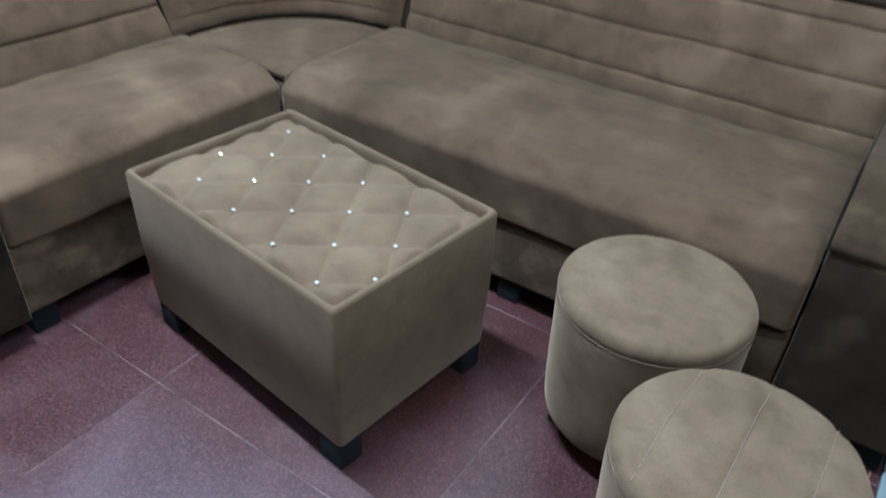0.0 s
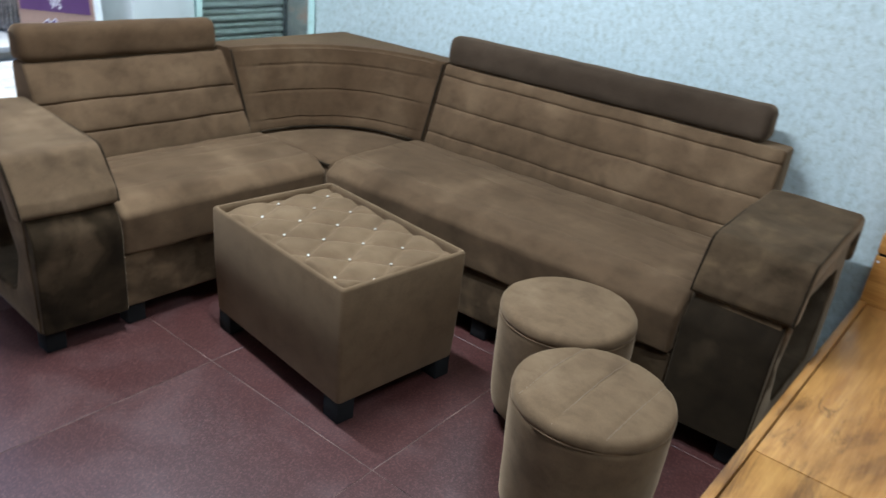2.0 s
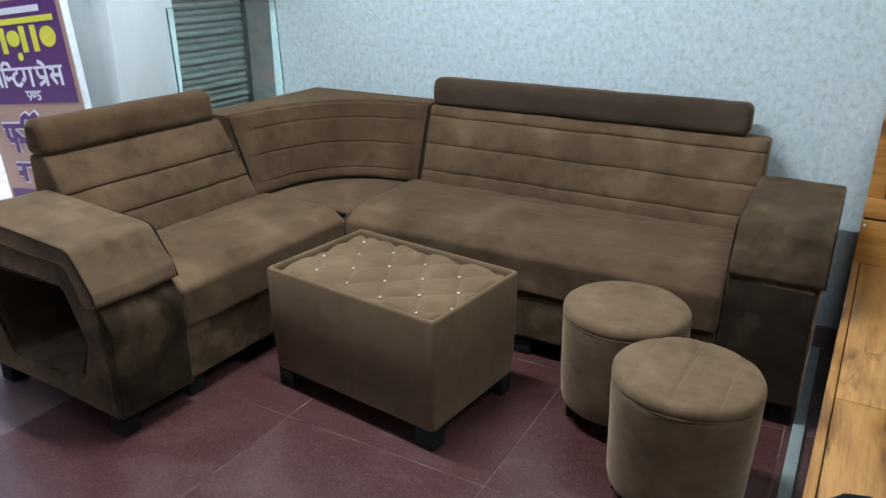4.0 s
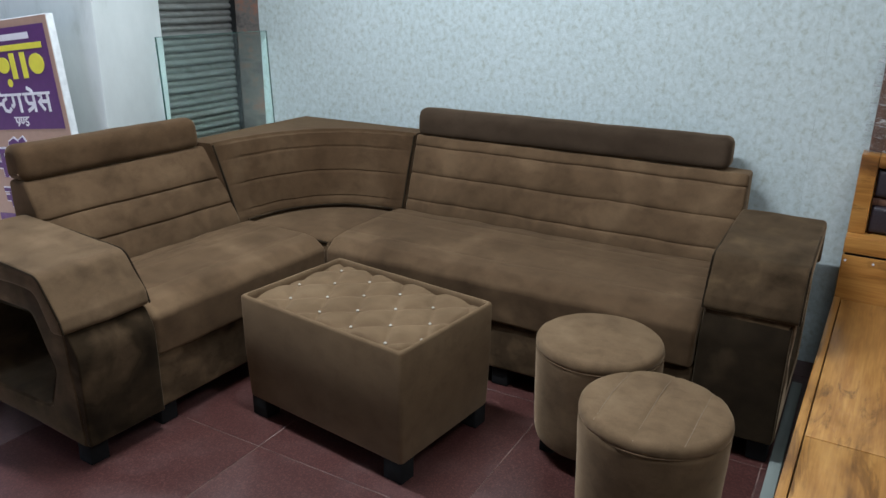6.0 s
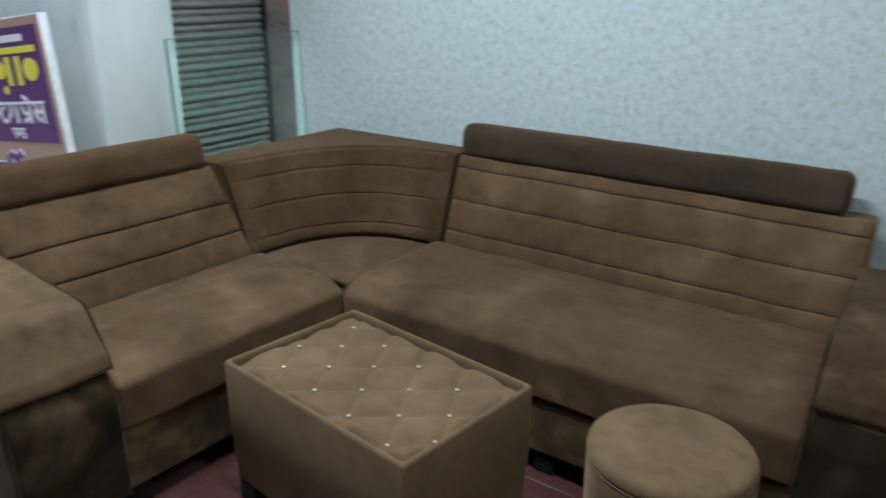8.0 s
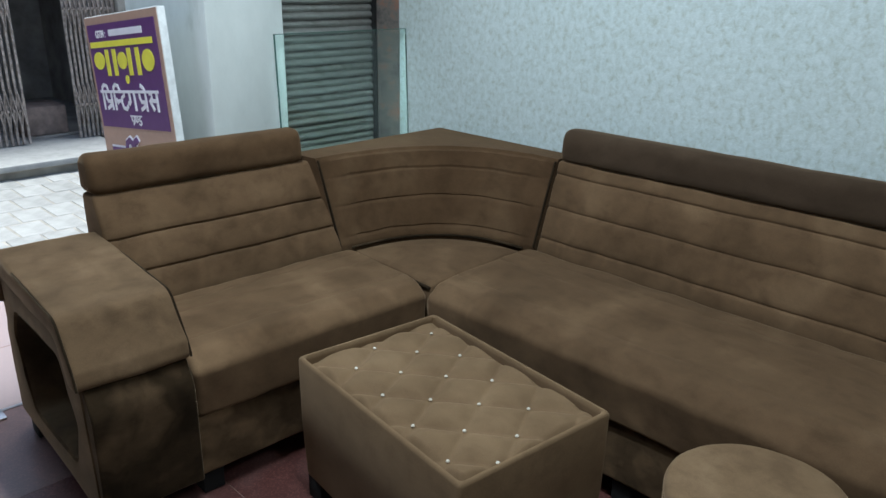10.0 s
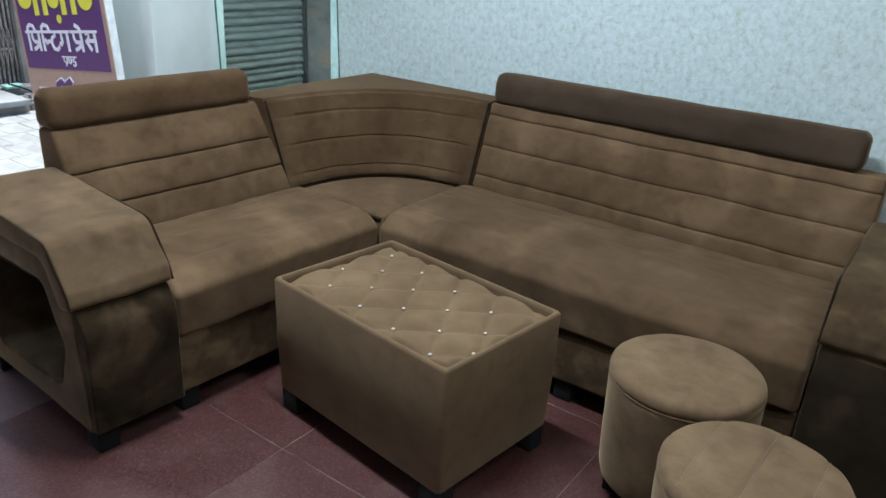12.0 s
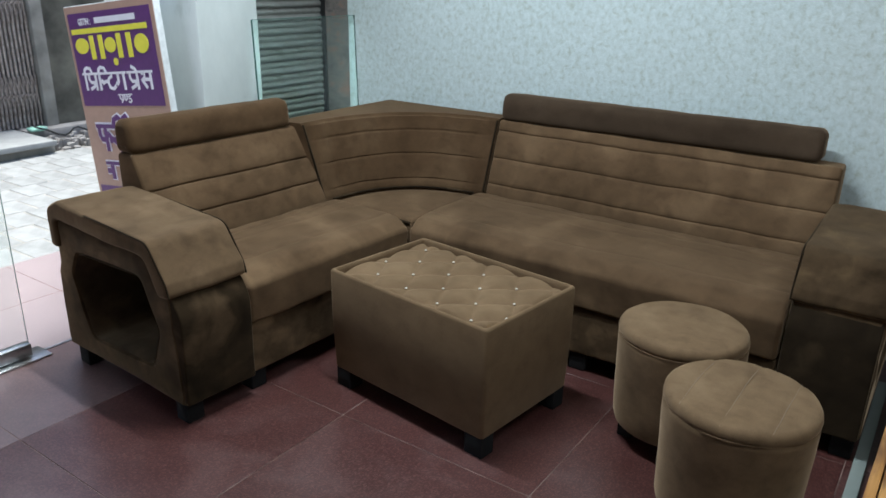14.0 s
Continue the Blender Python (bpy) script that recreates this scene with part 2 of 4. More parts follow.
def paving():
    m, n, l, b = material("pale_paving_block", 0.9)
    f = noise_node(n, l, 6, 6, 0.7)
    l.new(ramp(n, l, random_shift(n, l, f, 0.18), [(0.3, (0.165, 0.167, 0.162)), (0.6, (0.265, 0.268, 0.262)), (0.9, (0.35, 0.352, 0.345))]), b.inputs["Base Color"])
    bump(n, l, b, noise_node(n, l, 50, 4), 0.3, 0.002)
    return m


def glass(name, tint, rough=0.0):
    m, n, l, b = material(name, rough)
    b.inputs["Base Color"].default_value = (*tint, 1)
    b.inputs["Transmission Weight"].default_value = 1.0
    b.inputs["IOR"].default_value = 1.45
    return m


def film_wrap():
    m, n, l, b = material("highlight_streaked_wrap", 0.06)
    b.inputs["Base Color"].default_value = (0.95, 0.96, 0.97, 1)
    f = noise_node(n, l, 8, 5, 0.65, (1, 1, 4.5), distortion=1.6)
    g = noise_node(n, l, 3.0, 2, 0.5)
    # White streaks in the alpha paint the highlights on the crinkles.
    a = ramp(n, l, f, [(0.44, (0.05, 0.05, 0.05)), (0.54, (0.16, 0.16, 0.16)), (0.62, (0.85, 0.85, 0.85))])
    a = mix(n, l, 1.0, a, ramp(n, l, g, [(0.32, (0.35, 0.35, 0.35)), (0.58, (1, 1, 1))]), "MULTIPLY")
    fold = noise_node(n, l, 22, 5, 0.7, (1, 1, 3.0), distortion=2.2)
    a = mix(n, l, 1.0, a, ramp(n, l, fold, [(0.60, (0, 0, 0)), (0.66, (0.7, 0.7, 0.7))]), "SCREEN")
    l.new(a, b.inputs["Alpha"])
    bump(n, l, b, f, 1.0, 0.05)
    return m


WALLPAPER, COLUMN_PAINT, SHUTTER, JAMB, PAVING = wallpaper(), column_paint(), shutter_steel(), brick_jamb(), paving()
GLASS, GLASS_GREEN = glass("door_glass", (0.94, 0.98, 0.97)), glass("green_pane_glass", (0.80, 0.93, 0.89))
WRAP = film_wrap()
# Pale base puts the studs' glint into the colour, so they stay bright.
GEM = plain("glint_pale_crystal", (0.88, 0.82, 0.70), 0.07, 0.35, 0.03)
GEM.node_tree.nodes["Principled BSDF"].inputs["Specular IOR Level"].default_value = 1.0
# Glow for the added, unseen ceiling tubes.
TUBE = bpy.data.materials.new("assumed_tube_light")
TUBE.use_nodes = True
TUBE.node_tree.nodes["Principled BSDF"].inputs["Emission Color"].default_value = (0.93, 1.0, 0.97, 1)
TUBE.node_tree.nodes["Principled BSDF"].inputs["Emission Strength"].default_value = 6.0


# ---- mesh helpers ----
def part(name, bm, mat, parent=None, label="", angle=40):
    """Links a bmesh as one mesh object, under a thing or a part if one is given."""
    me = bpy.data.meshes.new(name)
    bmesh.ops.recalc_face_normals(bm, faces=bm.faces)
    bm.to_mesh(me)
    bm.free()
    me.materials.append(mat)
    me.shade_smooth()
    me.set_sharp_from_angle(angle=radians(angle))
    ob = new(name, me)
    if parent:
        ob.parent = parent
    if label:
        tagged(ob, label)
    return ob


def thing(name, m, label, category, group="", kind=""):
    ob = new(name)
    ob.matrix_world = m
    ob.empty_display_size = 0.05
    return tagged(ob, label, category, group, kind)


def box(x0, x1, y0, y1, z0, z1, r=0.0, seg=2, bm=None):
    b = bmesh.new()
    bmesh.ops.create_cube(b, size=1)
    for v in b.verts:
        v.co = Vector(((x0 + x1) / 2 + v.co.x * (x1 - x0), (y0 + y1) / 2 + v.co.y * (y1 - y0), (z0 + z1) / 2 + v.co.z * (z1 - z0)))
    if r:
        bmesh.ops.bevel(b, geom=b.edges[:], offset=r, segments=seg, profile=0.5, affect="EDGES")
    if bm is None:
        return b
    me = bpy.data.meshes.new("tmp")
    b.to_mesh(me)
    b.free()
    bm.from_mesh(me)
    bpy.data.meshes.remove(me)
    return bm


def round_poly(pts, step=0.03):
    """A closed outline from corners (a, b, radius), with arcs at the corners and short steps along the sides."""
    out, n = [], len(pts)
    for i, (a, b, r) in enumerate(pts):
        p, q, s = Vector((a, b)), Vector(pts[i - 1][:2]), Vector(pts[(i + 1) % n][:2])
        d0, d1 = (q - p).normalized(), (s - p).normalized()
        half = math.acos(max(-1, min(1, d0.dot(d1)))) / 2
        if r <= 0 or half > 1.55:
            out.append(p)
            continue
        cut = min(r / math.tan(half), (q - p).length * 0.48, (s - p).length * 0.48)
        e0, e1 = p + d0 * cut, p + d1 * cut
        for k in range(7):
            t = k / 6
            out.append(e0 * (1 - t) ** 2 + p * 2 * t * (1 - t) + e1 * t * t)
    dense = []
    for i, p in enumerate(out):
        q = out[(i + 1) % len(out)]
        k = max(1, int((q - p).length / step))
        dense += [p.lerp(q, j / k) for j in range(k)]
    return dense


def inset(poly, d):
    """An outline moved inwards by d; it runs anticlockwise or clockwise alike."""
    n = len(poly)
    area = sum(poly[i - 1].x * poly[i].y - poly[i].x * poly[i - 1].y for i in range(n))
    s, out = (1 if area > 0 else -1), []
    for i in range(n):
        t = (poly[(i + 1) % n] - poly[i - 1])
        t = t.normalized() if t.length > 1e-9 else Vector((1, 0))
        out.append(poly[i] + Vector((-t.y, t.x)) * d * s)
    return out


def skin(rings, caps=(True, True)):
    """A mesh through rings of equal length."""
    bm = bmesh.new()
    vs = [[bm.verts.new(p) for p in r] for r in rings]
    n = len(rings[0])
    for a, b in zip(vs, vs[1:]):
        for i in range(n):
            bm.faces.new((a[i - 1], a[i], b[i], b[i - 1]))
    for flag, r in zip(caps, (vs[0], vs[-1])):
        if flag:
            bm.faces.new(r)
    return bm


def loft(poly, x0, x1, er=0.015, step=0.03, wave=0.0, seed=0.0, shape=None):
    """Draws an outline (y, z) out along x with rounded ends and soft unevenness."""
    stations = [(x0 + er * (1 - math.cos(a)), er * (1 - math.sin(a))) for a in (0.0, 0.35, 0.8, 1.2)] if er else []
    k = max(2, int((x1 - x0 - 2 * er) / step))
    stations += [(x0 + er + (x1 - x0 - 2 * er) * i / k, 0.0) for i in range(k + 1)]
    if er:
        stations += [(x1 - er * (1 - math.cos(a)), er * (1 - math.sin(a))) for a in (1.2, 0.8, 0.35, 0.0)]
    rings = []
    for x, d in stations:
        ring = []
        for p in (inset(poly, d) if d else poly):
            v = Vector((x, p.x, p.y))
            if wave:
                v += noise.noise_vector(v * 6 + Vector((seed, seed, 0))) * wave + noise.noise_vector(v * 17 + Vector((0, seed, 3))) * wave * 0.4
                v.x = x
            if shape:
                v = shape(v)
            ring.append(v)
        rings.append(ring)
    return skin(rings)


def lathe(profile, seg=64, shape=None):
    """Turns a profile (r, z), from the axis to the axis, about z."""
    rings = [[Vector((r * math.cos(2 * math.pi * i / seg), r * math.sin(2 * math.pi * i / seg), z)) for i in range(seg)] for r, z in profile]
    if shape:
        rings = [[shape(v) for v in r] for r in rings]
    return skin(rings)


def tube(points, r, seg=10):
    """A round rod through points."""
    rings = []
    for i, p in enumerate(points):
        p = Vector(p)
        t = (Vector(points[min(i + 1, len(points) - 1)]) - Vector(points[max(i - 1, 0)])).normalized()
        a = t.cross(Vector((0, 0, 1)) if abs(t.z) < 0.9 else Vector((1, 0, 0))).normalized()
        b = t.cross(a)
        rings.append([p + (a * math.cos(2 * math.pi * k / seg) + b * math.sin(2 * math.pi * k / seg)) * r for k in range(seg)])
    return skin(rings)


# ---- room ----
WALL_Y, EAST, SOUTH, TOP = 0.26, 4.2, -4.6, 2.9
FRONT = -1.06
tagged(part("wall_north", box(FRONT, EAST, WALL_Y, WALL_Y + 0.2, 0, TOP), WALLPAPER), "shop wall with pale blue mottled wallpaper", "wall", kind="structure")
for jx in (1.610, 1.838):
    tagged(part("wallpaper_joint", box(jx, jx + 0.0009, WALL_Y - 0.0006, WALL_Y + 0.0002, 0.02, TOP - 0.02), JOINT), "thin upright joint between two drops of wallpaper", "wall", kind="structure")
# Unseen walls and ceiling close the room and shape its bounce light.
tagged(part("wall_east", box(EAST, EAST + 0.2, SOUTH, WALL_Y + 0.2, 0, TOP), UNSEEN_PAINT), "assumed plain shop wall, out of view", "wall", kind="structure")
tagged(part("wall_south", box(-1.3, EAST + 0.2, SOUTH - 0.2, SOUTH, 0, TOP), UNSEEN_PAINT), "assumed plain shop wall, out of view", "wall", kind="structure")
tagged(part("ceiling", box(-1.3, EAST + 0.2, SOUTH - 0.2, WALL_Y + 0.2, TOP, TOP + 0.2), CEILING_PAINT), "assumed plain white ceiling, out of view", "ceiling", kind="structure")
# Unseen beams; the front one sits higher to let more skylight in.
tagged(part("lintel", box(-1.3, FRONT, -0.40, 0.30, 2.45, TOP), UNSEEN_PAINT), "assumed beam over the steel shutter, out of view", "wall", kind="structure")
tagged(part("lintel_front", box(-1.3, FRONT, SOUTH, -0.402, 2.74, TOP), UNSEEN_PAINT), "assumed beam over the shop front, raised for skylight, out of view", "wall", kind="structure")
tagged(part("wall_jamb", box(-1.42, FRONT - 0.004, 0.275, 0.46, 0, TOP), JAMB), "rough patched brick jamb beside a steel shutter", "wall", kind="structure")
tagged(part("wall_column", box(-1.75, -1.055, -0.715, -0.37, 0, 2.738, 0.012), COLUMN_PAINT), "white painted column between shutter and doorway", "column", kind="structure")

# Fixtures added to go with the assumed lamps above the view.
for tx, ty, power in ASSUMED_TUBES:
    t = thing("assumed_tube_light", pose(tx, ty, 2.76), "assumed white ceiling tube light with metal batten, out of view", "ceiling lamp", "ceiling tube lights")
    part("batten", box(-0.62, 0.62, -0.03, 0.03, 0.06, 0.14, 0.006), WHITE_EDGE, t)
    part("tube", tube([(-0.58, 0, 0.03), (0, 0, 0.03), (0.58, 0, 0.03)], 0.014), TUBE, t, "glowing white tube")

# rolling shutter in the bay behind the corner of the sofa
sh = thing("rolling_shutter", pose(-1.27, 0, 0), "grey galvanised rolling shutter with grimy curved slats", "shutter")
slat_bm = skin([[Vector((0.011 * abs(math.sin(2 * math.pi * k / 12)) + 0.004 * (k < 6) - 0.006 * (k in (0, 12)), y, 0.066 * k / 12)) for k in range(13)]
                + [Vector((0.011 * abs(math.sin(2 * math.pi * k / 12)) - 0.009, y, 0.066 * k / 12)) for k in range(12, -1, -1)] for y in (-0.365, 0.272)])
first = part("slat", slat_bm, SHUTTER, sh)
for i in range(1, 37):
    o = new("slat", first.data)
    o.parent, o.location = sh, (0, 0, 0.067 * i)
part("guide_rail", box(-0.03, 0.035, 0.262, 0.274, 0, 2.45, 0.002), BLACK_PLASTIC, sh, "dark steel guide rail")

# loose pane of glass leaning behind the corner seat
pane = thing("glass_pane", pose(-0.97, -0.0945, 0), "loose clear glass pane leaning behind the sofa corner", "glass pane")
lean = math.radians(-2.2)
g = part("pane", box(-0.004, 0.004, -0.350, 0.350, 0.0, 1.172), GLASS_GREEN, pane)
g.rotation_euler = (0, lean, 0)
g.visible_shadow = False
for nm, b in (("edge", box(-0.0045, 0.0045, -0.3525, -0.3502, 0, 1.172)), ("edge", box(-0.0045, 0.0045, 0.3502, 0.3525, 0, 1.172)),
              ("edge", box(-0.0045, 0.0045, -0.3525, 0.3525, 1.1722, 1.1745))):
    e = part(nm, b, GREEN_EDGE, pane, "dark green polished edge")
    e.rotation_euler = (0, lean, 0)

# glass front with its floor fitting
gf = thing("glass_door", pose(-0.94, -1.70, 0), "frameless glass shop door with steel patch fitting", "door")
g = part("door_pane", box(-0.006, 0.006, -1.15, 0, 0.03, 2.70), GLASS, gf)
g.visible_shadow = False
part("pane_edge", box(-0.0062, 0.0062, 0.0005, 0.003, 0.03, 2.70), GREEN_EDGE, gf, "thin green glass edge")
part("patch_fitting", box(-0.022, 0.022, -0.17, 0.004, 0.012, 0.062, 0.004), STEEL, gf, "brushed steel corner fitting")
part("floor_plate", box(-0.05, 0.055, -0.40, 0.06, 0.001, 0.008, 0.002), STEEL, gf, "flat steel plate on the floor")
tagged(part("threshold", box(-0.957, -0.943, -1.70, -0.72, 0.0005, 0.0035), STEEL), "thin metal threshold strip across the doorway", "threshold", kind="structure")


# ---- sofa ----
def groove(pts, depth, half, puff):
    """A straight side with stitched grooves and softly puffed panels between; pts: start, list of fractions, end."""
    (a, b), cuts, (c, d) = pts
    p, q = Vector((a, b)), Vector((c, d))
    t = (q - p).normalized()
    nrm = Vector((t.y, -t.x))
    out, stops = [(p.x, p.y, 0)], [0.0] + list(cuts) + [1.0]
    for f0, f in zip(stops, stops[1:]):
        for g in (0.18, 0.35, 0.5, 0.65, 0.82):
            k = p.lerp(q, f0 + (f - f0) * g) - nrm * puff * (1 - (2 * g - 1) ** 2)
            out.append((k.x, k.y, 0))
        if f < 1.0:
            m = p.lerp(q, f)
            for o, dd in ((-2.4, 0), (-1.0, 0.003), (-0.35, depth), (0.35, depth), (1.0, 0.003), (2.4, 0)):
                k = m + t * half * o + nrm * dd
                out.append((k.x, k.y, 0))
    out.append((q.x, q.y, 0))
    return out


def arm(parent, side, width, pad_cloth, front_cloth):
    """An armrest with an open niche in its outer side. Its front foot is at y = 0, it goes back along +y; side: which way it looks out."""
    la, lb, lc = (0.050, 0.462, 0.025) if side > 0 else (0.008, 0.454, 0.0)
    outer = round_poly([(0.002, 0.07, 0.015), (la * 0.8 + 0.024, 0.44, 0.03), (0.11 + lc, 0.585, 0.05), (0.62, 0.60, 0.05), (0.705, 0.56, 0.03), (0.715, 0.40, 0.02), (0.733, 0.36, 0.02), (0.733, 0.07, 0.015)], 0.02)
    hole = round_poly([(0.575, 0.462, 0.03), (0.195, 0.475, 0.04), (0.112, 0.305, 0.03), (0.172, 0.165, 0.035), (0.545, 0.150, 0.03), (0.625, 0.37, 0.03)], 0.02)
    mid = Vector((0.37, 0.31))

    def at_angles(poly, n=96):
        res = []
        for k in range(n):
            d = Vector((math.cos(2 * math.pi * k / n), math.sin(2 * math.pi * k / n)))
            best = 0
            for i in range(len(poly)):
                p, q = poly[i - 1] - mid, poly[i] - mid
                e = q - p
                den = d.x * e.y - d.y * e.x
                if abs(den) < 1e-12:
                    continue
                t, s = (p.x * e.y - p.y * e.x) / den, (p.x * d.y - p.y * d.x) / den
                if t > 0 and -1e-6 <= s <= 1 + 1e-6:
                    best = max(best, t)
            res.append(mid + d * best)
        return res

    o, h = at_angles(outer), at_angles(hole)

    def ring(base, x, grow, wv=0.0):
        r = []
        for p in base:
            d = (p - mid).normalized()
            v = Vector((side * x, p.x + d.x * grow, p.y + d.y * grow))
            if wv:
                v += noise.noise_vector(v * 11 + Vector((side * 3, 0, 0))) * wv
            r.append(v)
        return r

    body = skin([ring(o, 0, -0.01), ring(o, 0.008, 0), ring(o, width * 0.5, 0.002, 0.004), ring(o, width - 0.014, 0, 0.003), ring(o, width, -0.014, 0.002),
                 ring(h, width + 0.003, 0.03, 0.003), ring(h, width, 0.008, 0.003), ring(h, width - 0.014, 0, 0.003), ring(h, width * 0.5, -0.004, 0.004), ring(h, 0.025, -0.01)])
    lining = skin([ring(h, width - 0.004, -0.004), ring(h, width - 0.016, -0.009), ring(h, width * 0.5, -0.014, 0.003), ring(h, 0.040, -0.018)], (False, True))
    part("niche_lining", lining, VELVET_LINING, parent, "dark cloth lining of the niche")
    part("armrest_body", body, VELVET_SIDE_SHADE, parent, "brushed velvet side with an open niche, darkened as shaded")
    plate = round_poly([(-0.006, 0.078, 0.006), (la * 0.8 - 0.016, lb - 0.075, 0.10), (la + 0.022, lb - 0.012, 0.03), (la + 0.054, lb - 0.010, 0.004), (0.018, 0.078, 0.004)], 0.02)
    pa, pb = sorted((side * 0.003, side * (width - 0.004)))
    part("front_panel", loft(plate, pa, pb, 0.006, 0.03, 0.003, 7.0), front_cloth, parent, "velvet front panel, brush marks and shade in its colour")
    pad = round_poly([(la, lb - 0.010, 0.026), (la + 0.014, lb + 0.038, 0.05), (0.105 + lc, 0.612, 0.06), (0.64, 0.636, 0.04), (0.722, 0.60, 0.045), (0.716, 0.460, 0.022),
                      (0.668, 0.460, 0.022), (0.68, 0.566, 0.03), (0.13 + lc, 0.553, 0.05), (la + 0.060, lb - 0.014, 0.026)], 0.016)
    a, b = (-0.006, width + 0.016) if side > 0 else (-width - 0.016, 0.006)
    part("armrest_pad", loft(pad, a, b, 0.013, 0.02, 0.005, 2.0), pad_cloth, parent, "soft padded velvet armrest top")
    line = round_poly([(la + 0.004, lb - 0.002, 0), (la + 0.017, lb + 0.037, 0.05), (0.107 + lc, 0.609, 0.06), (0.64, 0.632, 0.03)], 0.02)
    line = line[:-int(len(line) * 0.46)]
    for px in (-0.0025, width + 0.0125):
        part("piping", tube([Vector((side * px, p.x, p.y)) for p in line], 0.0034, 8), VELVET_PIPING_SHADE, parent, "thin stitched piping along the armrest")
    for yy in (0.05, 0.66):
        part("leg", box(*sorted((side * (width - 0.075), side * (width - 0.012))), yy - 0.03, yy + 0.035, 0, 0.072, 0.005), BLACK_PLASTIC, parent, "black block foot")


def sofa(m, length, depth, lean, side, head, label, leg_at, top, roll_cloth, seams, stitch, cloth):
    """A straight sofa unit: crease of seat and back along x at y = 0, front at y = -depth."""
    s = thing("sofa", m, label, "sofa", "corner sofa set")
    top_line = []
    for f, dz in ((0.215, 0.0018), (0.60, 0.0009), (0.78, 0.0014)):
        y = -depth + depth * f
        z = 0.4465 + 0.0045 * min(1.0, f * 2, (1 - f) * 3)
        top_line += [(y - 0.007, z, 0), (y - 0.0015, z - dz, 0), (y + 0.0015, z - dz, 0), (y + 0.007, z, 0)]
    seat = round_poly([(-depth - 0.012, 0.262, 0.012), (-depth - 0.016, 0.40, 0.03), (-depth + 0.035, 0.438, 0.06)] + top_line
                      + [(-0.052, 0.4460, 0.02), (-0.023, 0.437, 0.016), (-0.024, 0.262, 0.01)], 0.022)
    part("seat_cushion", loft(seat, -0.010 if side > 0 else 0.004, length - 0.004 if side > 0 else length + 0.012, 0.018, 0.03, 0.006, length), cloth, s, "plump brown velvet seat")
    part("seat_base", loft(round_poly([(-depth, 0.075, 0.01), (-depth - 0.002, 0.26, 0.005), (0.15, 0.26, 0), (0.15, 0.075, 0)], 0.03), 0.002, length - 0.002, 0.006, 0.05, 0.003), VELVET_SIDE_SHADE, s, "brushed velvet base panel, darkened as shaded")
    face = [(-0.002, 0.27, 0)] + groove(((-0.002, 0.43), seams, (lean, top)), *stitch)
    back = round_poly(face[:-1] + [(lean, top, 0.018), (lean + 0.095, top, 0.02), (lean + 0.10, 0.075, 0.01), (0.0, 0.075, 0.01)], 0.03)
    part("backrest", loft(back, 0.0, length, 0.012, 0.03, 0.004, 5 + length), VELVET, s, "leaning velvet backrest with stitched lines")
    roll = round_poly([(lean - 0.012, top, 0.035), (lean - 0.002, top + 0.125, 0.055), (lean + 0.10, top + 0.123, 0.05), (lean + 0.10, top, 0.03)], 0.015)
    part("headrest", loft(roll, head[0], head[1], 0.028, 0.03, 0.004, 9 + length), roll_cloth, s, "round bolster headrest on the backrest")
    for e in (head[0] + 0.010, head[1] - 0.010):
        ring = [Vector((e, p.x, p.y)) for p in inset(roll, 0.0105)]
        part("headrest_piping", tube(ring + ring[:1], 0.0028, 6), VELVET_HEAD_SHADE, s, "fine seam round the headrest end")
    holder = thing("armrest", Matrix.Translation((length if side > 0 else 0.0, -depth - 0.02, 0)), "", "")
    holder.parent = s
    # Left pad lit, right pad and both fronts shaded, all by cloth colour.
    arm(holder, side, 0.264 if side > 0 else 0.272, VELVET_PAD_SHADE if side > 0 else VELVET_PAD_LIT, VELVET_PIPING_SHADE if side > 0 else VELVET_FRONT_SHADE)
    for lx in leg_at:
        for ly in (-depth + 0.045, 0.08):
            part("leg", box(lx - 0.032, lx + 0.032, ly - 0.032, ly + 0.032, 0, 0.077, 0.005), BLACK_PLASTIC, s, "black block foot")
    return s


sofa(pose(0, 0, 0), 1.437, 0.555, 0.103, 1, (0.006, 1.362), "long brown velvet sofa with bolster headrest and niche armrest", (0.10, 0.76, 1.40), 0.757, VELVET_HEAD_SHADE, (0.15, 0.50, 0.862), (0.0050, 0.0026, 0.0018), VELVET_SEAT_SHADE)
sofa(pose(-0.528, -1.352, 0, 0, 0, 87.4), 0.812, 0.455, 0.150, -1, (-0.004, 0.755), "short brown velvet sofa with bolster headrest and niche armrest", (0.04, 0.70), 0.748, VELVET_CORNER_SHADE, (0.275, 0.595), (0.009, 0.0032, 0.0030), VELVET)


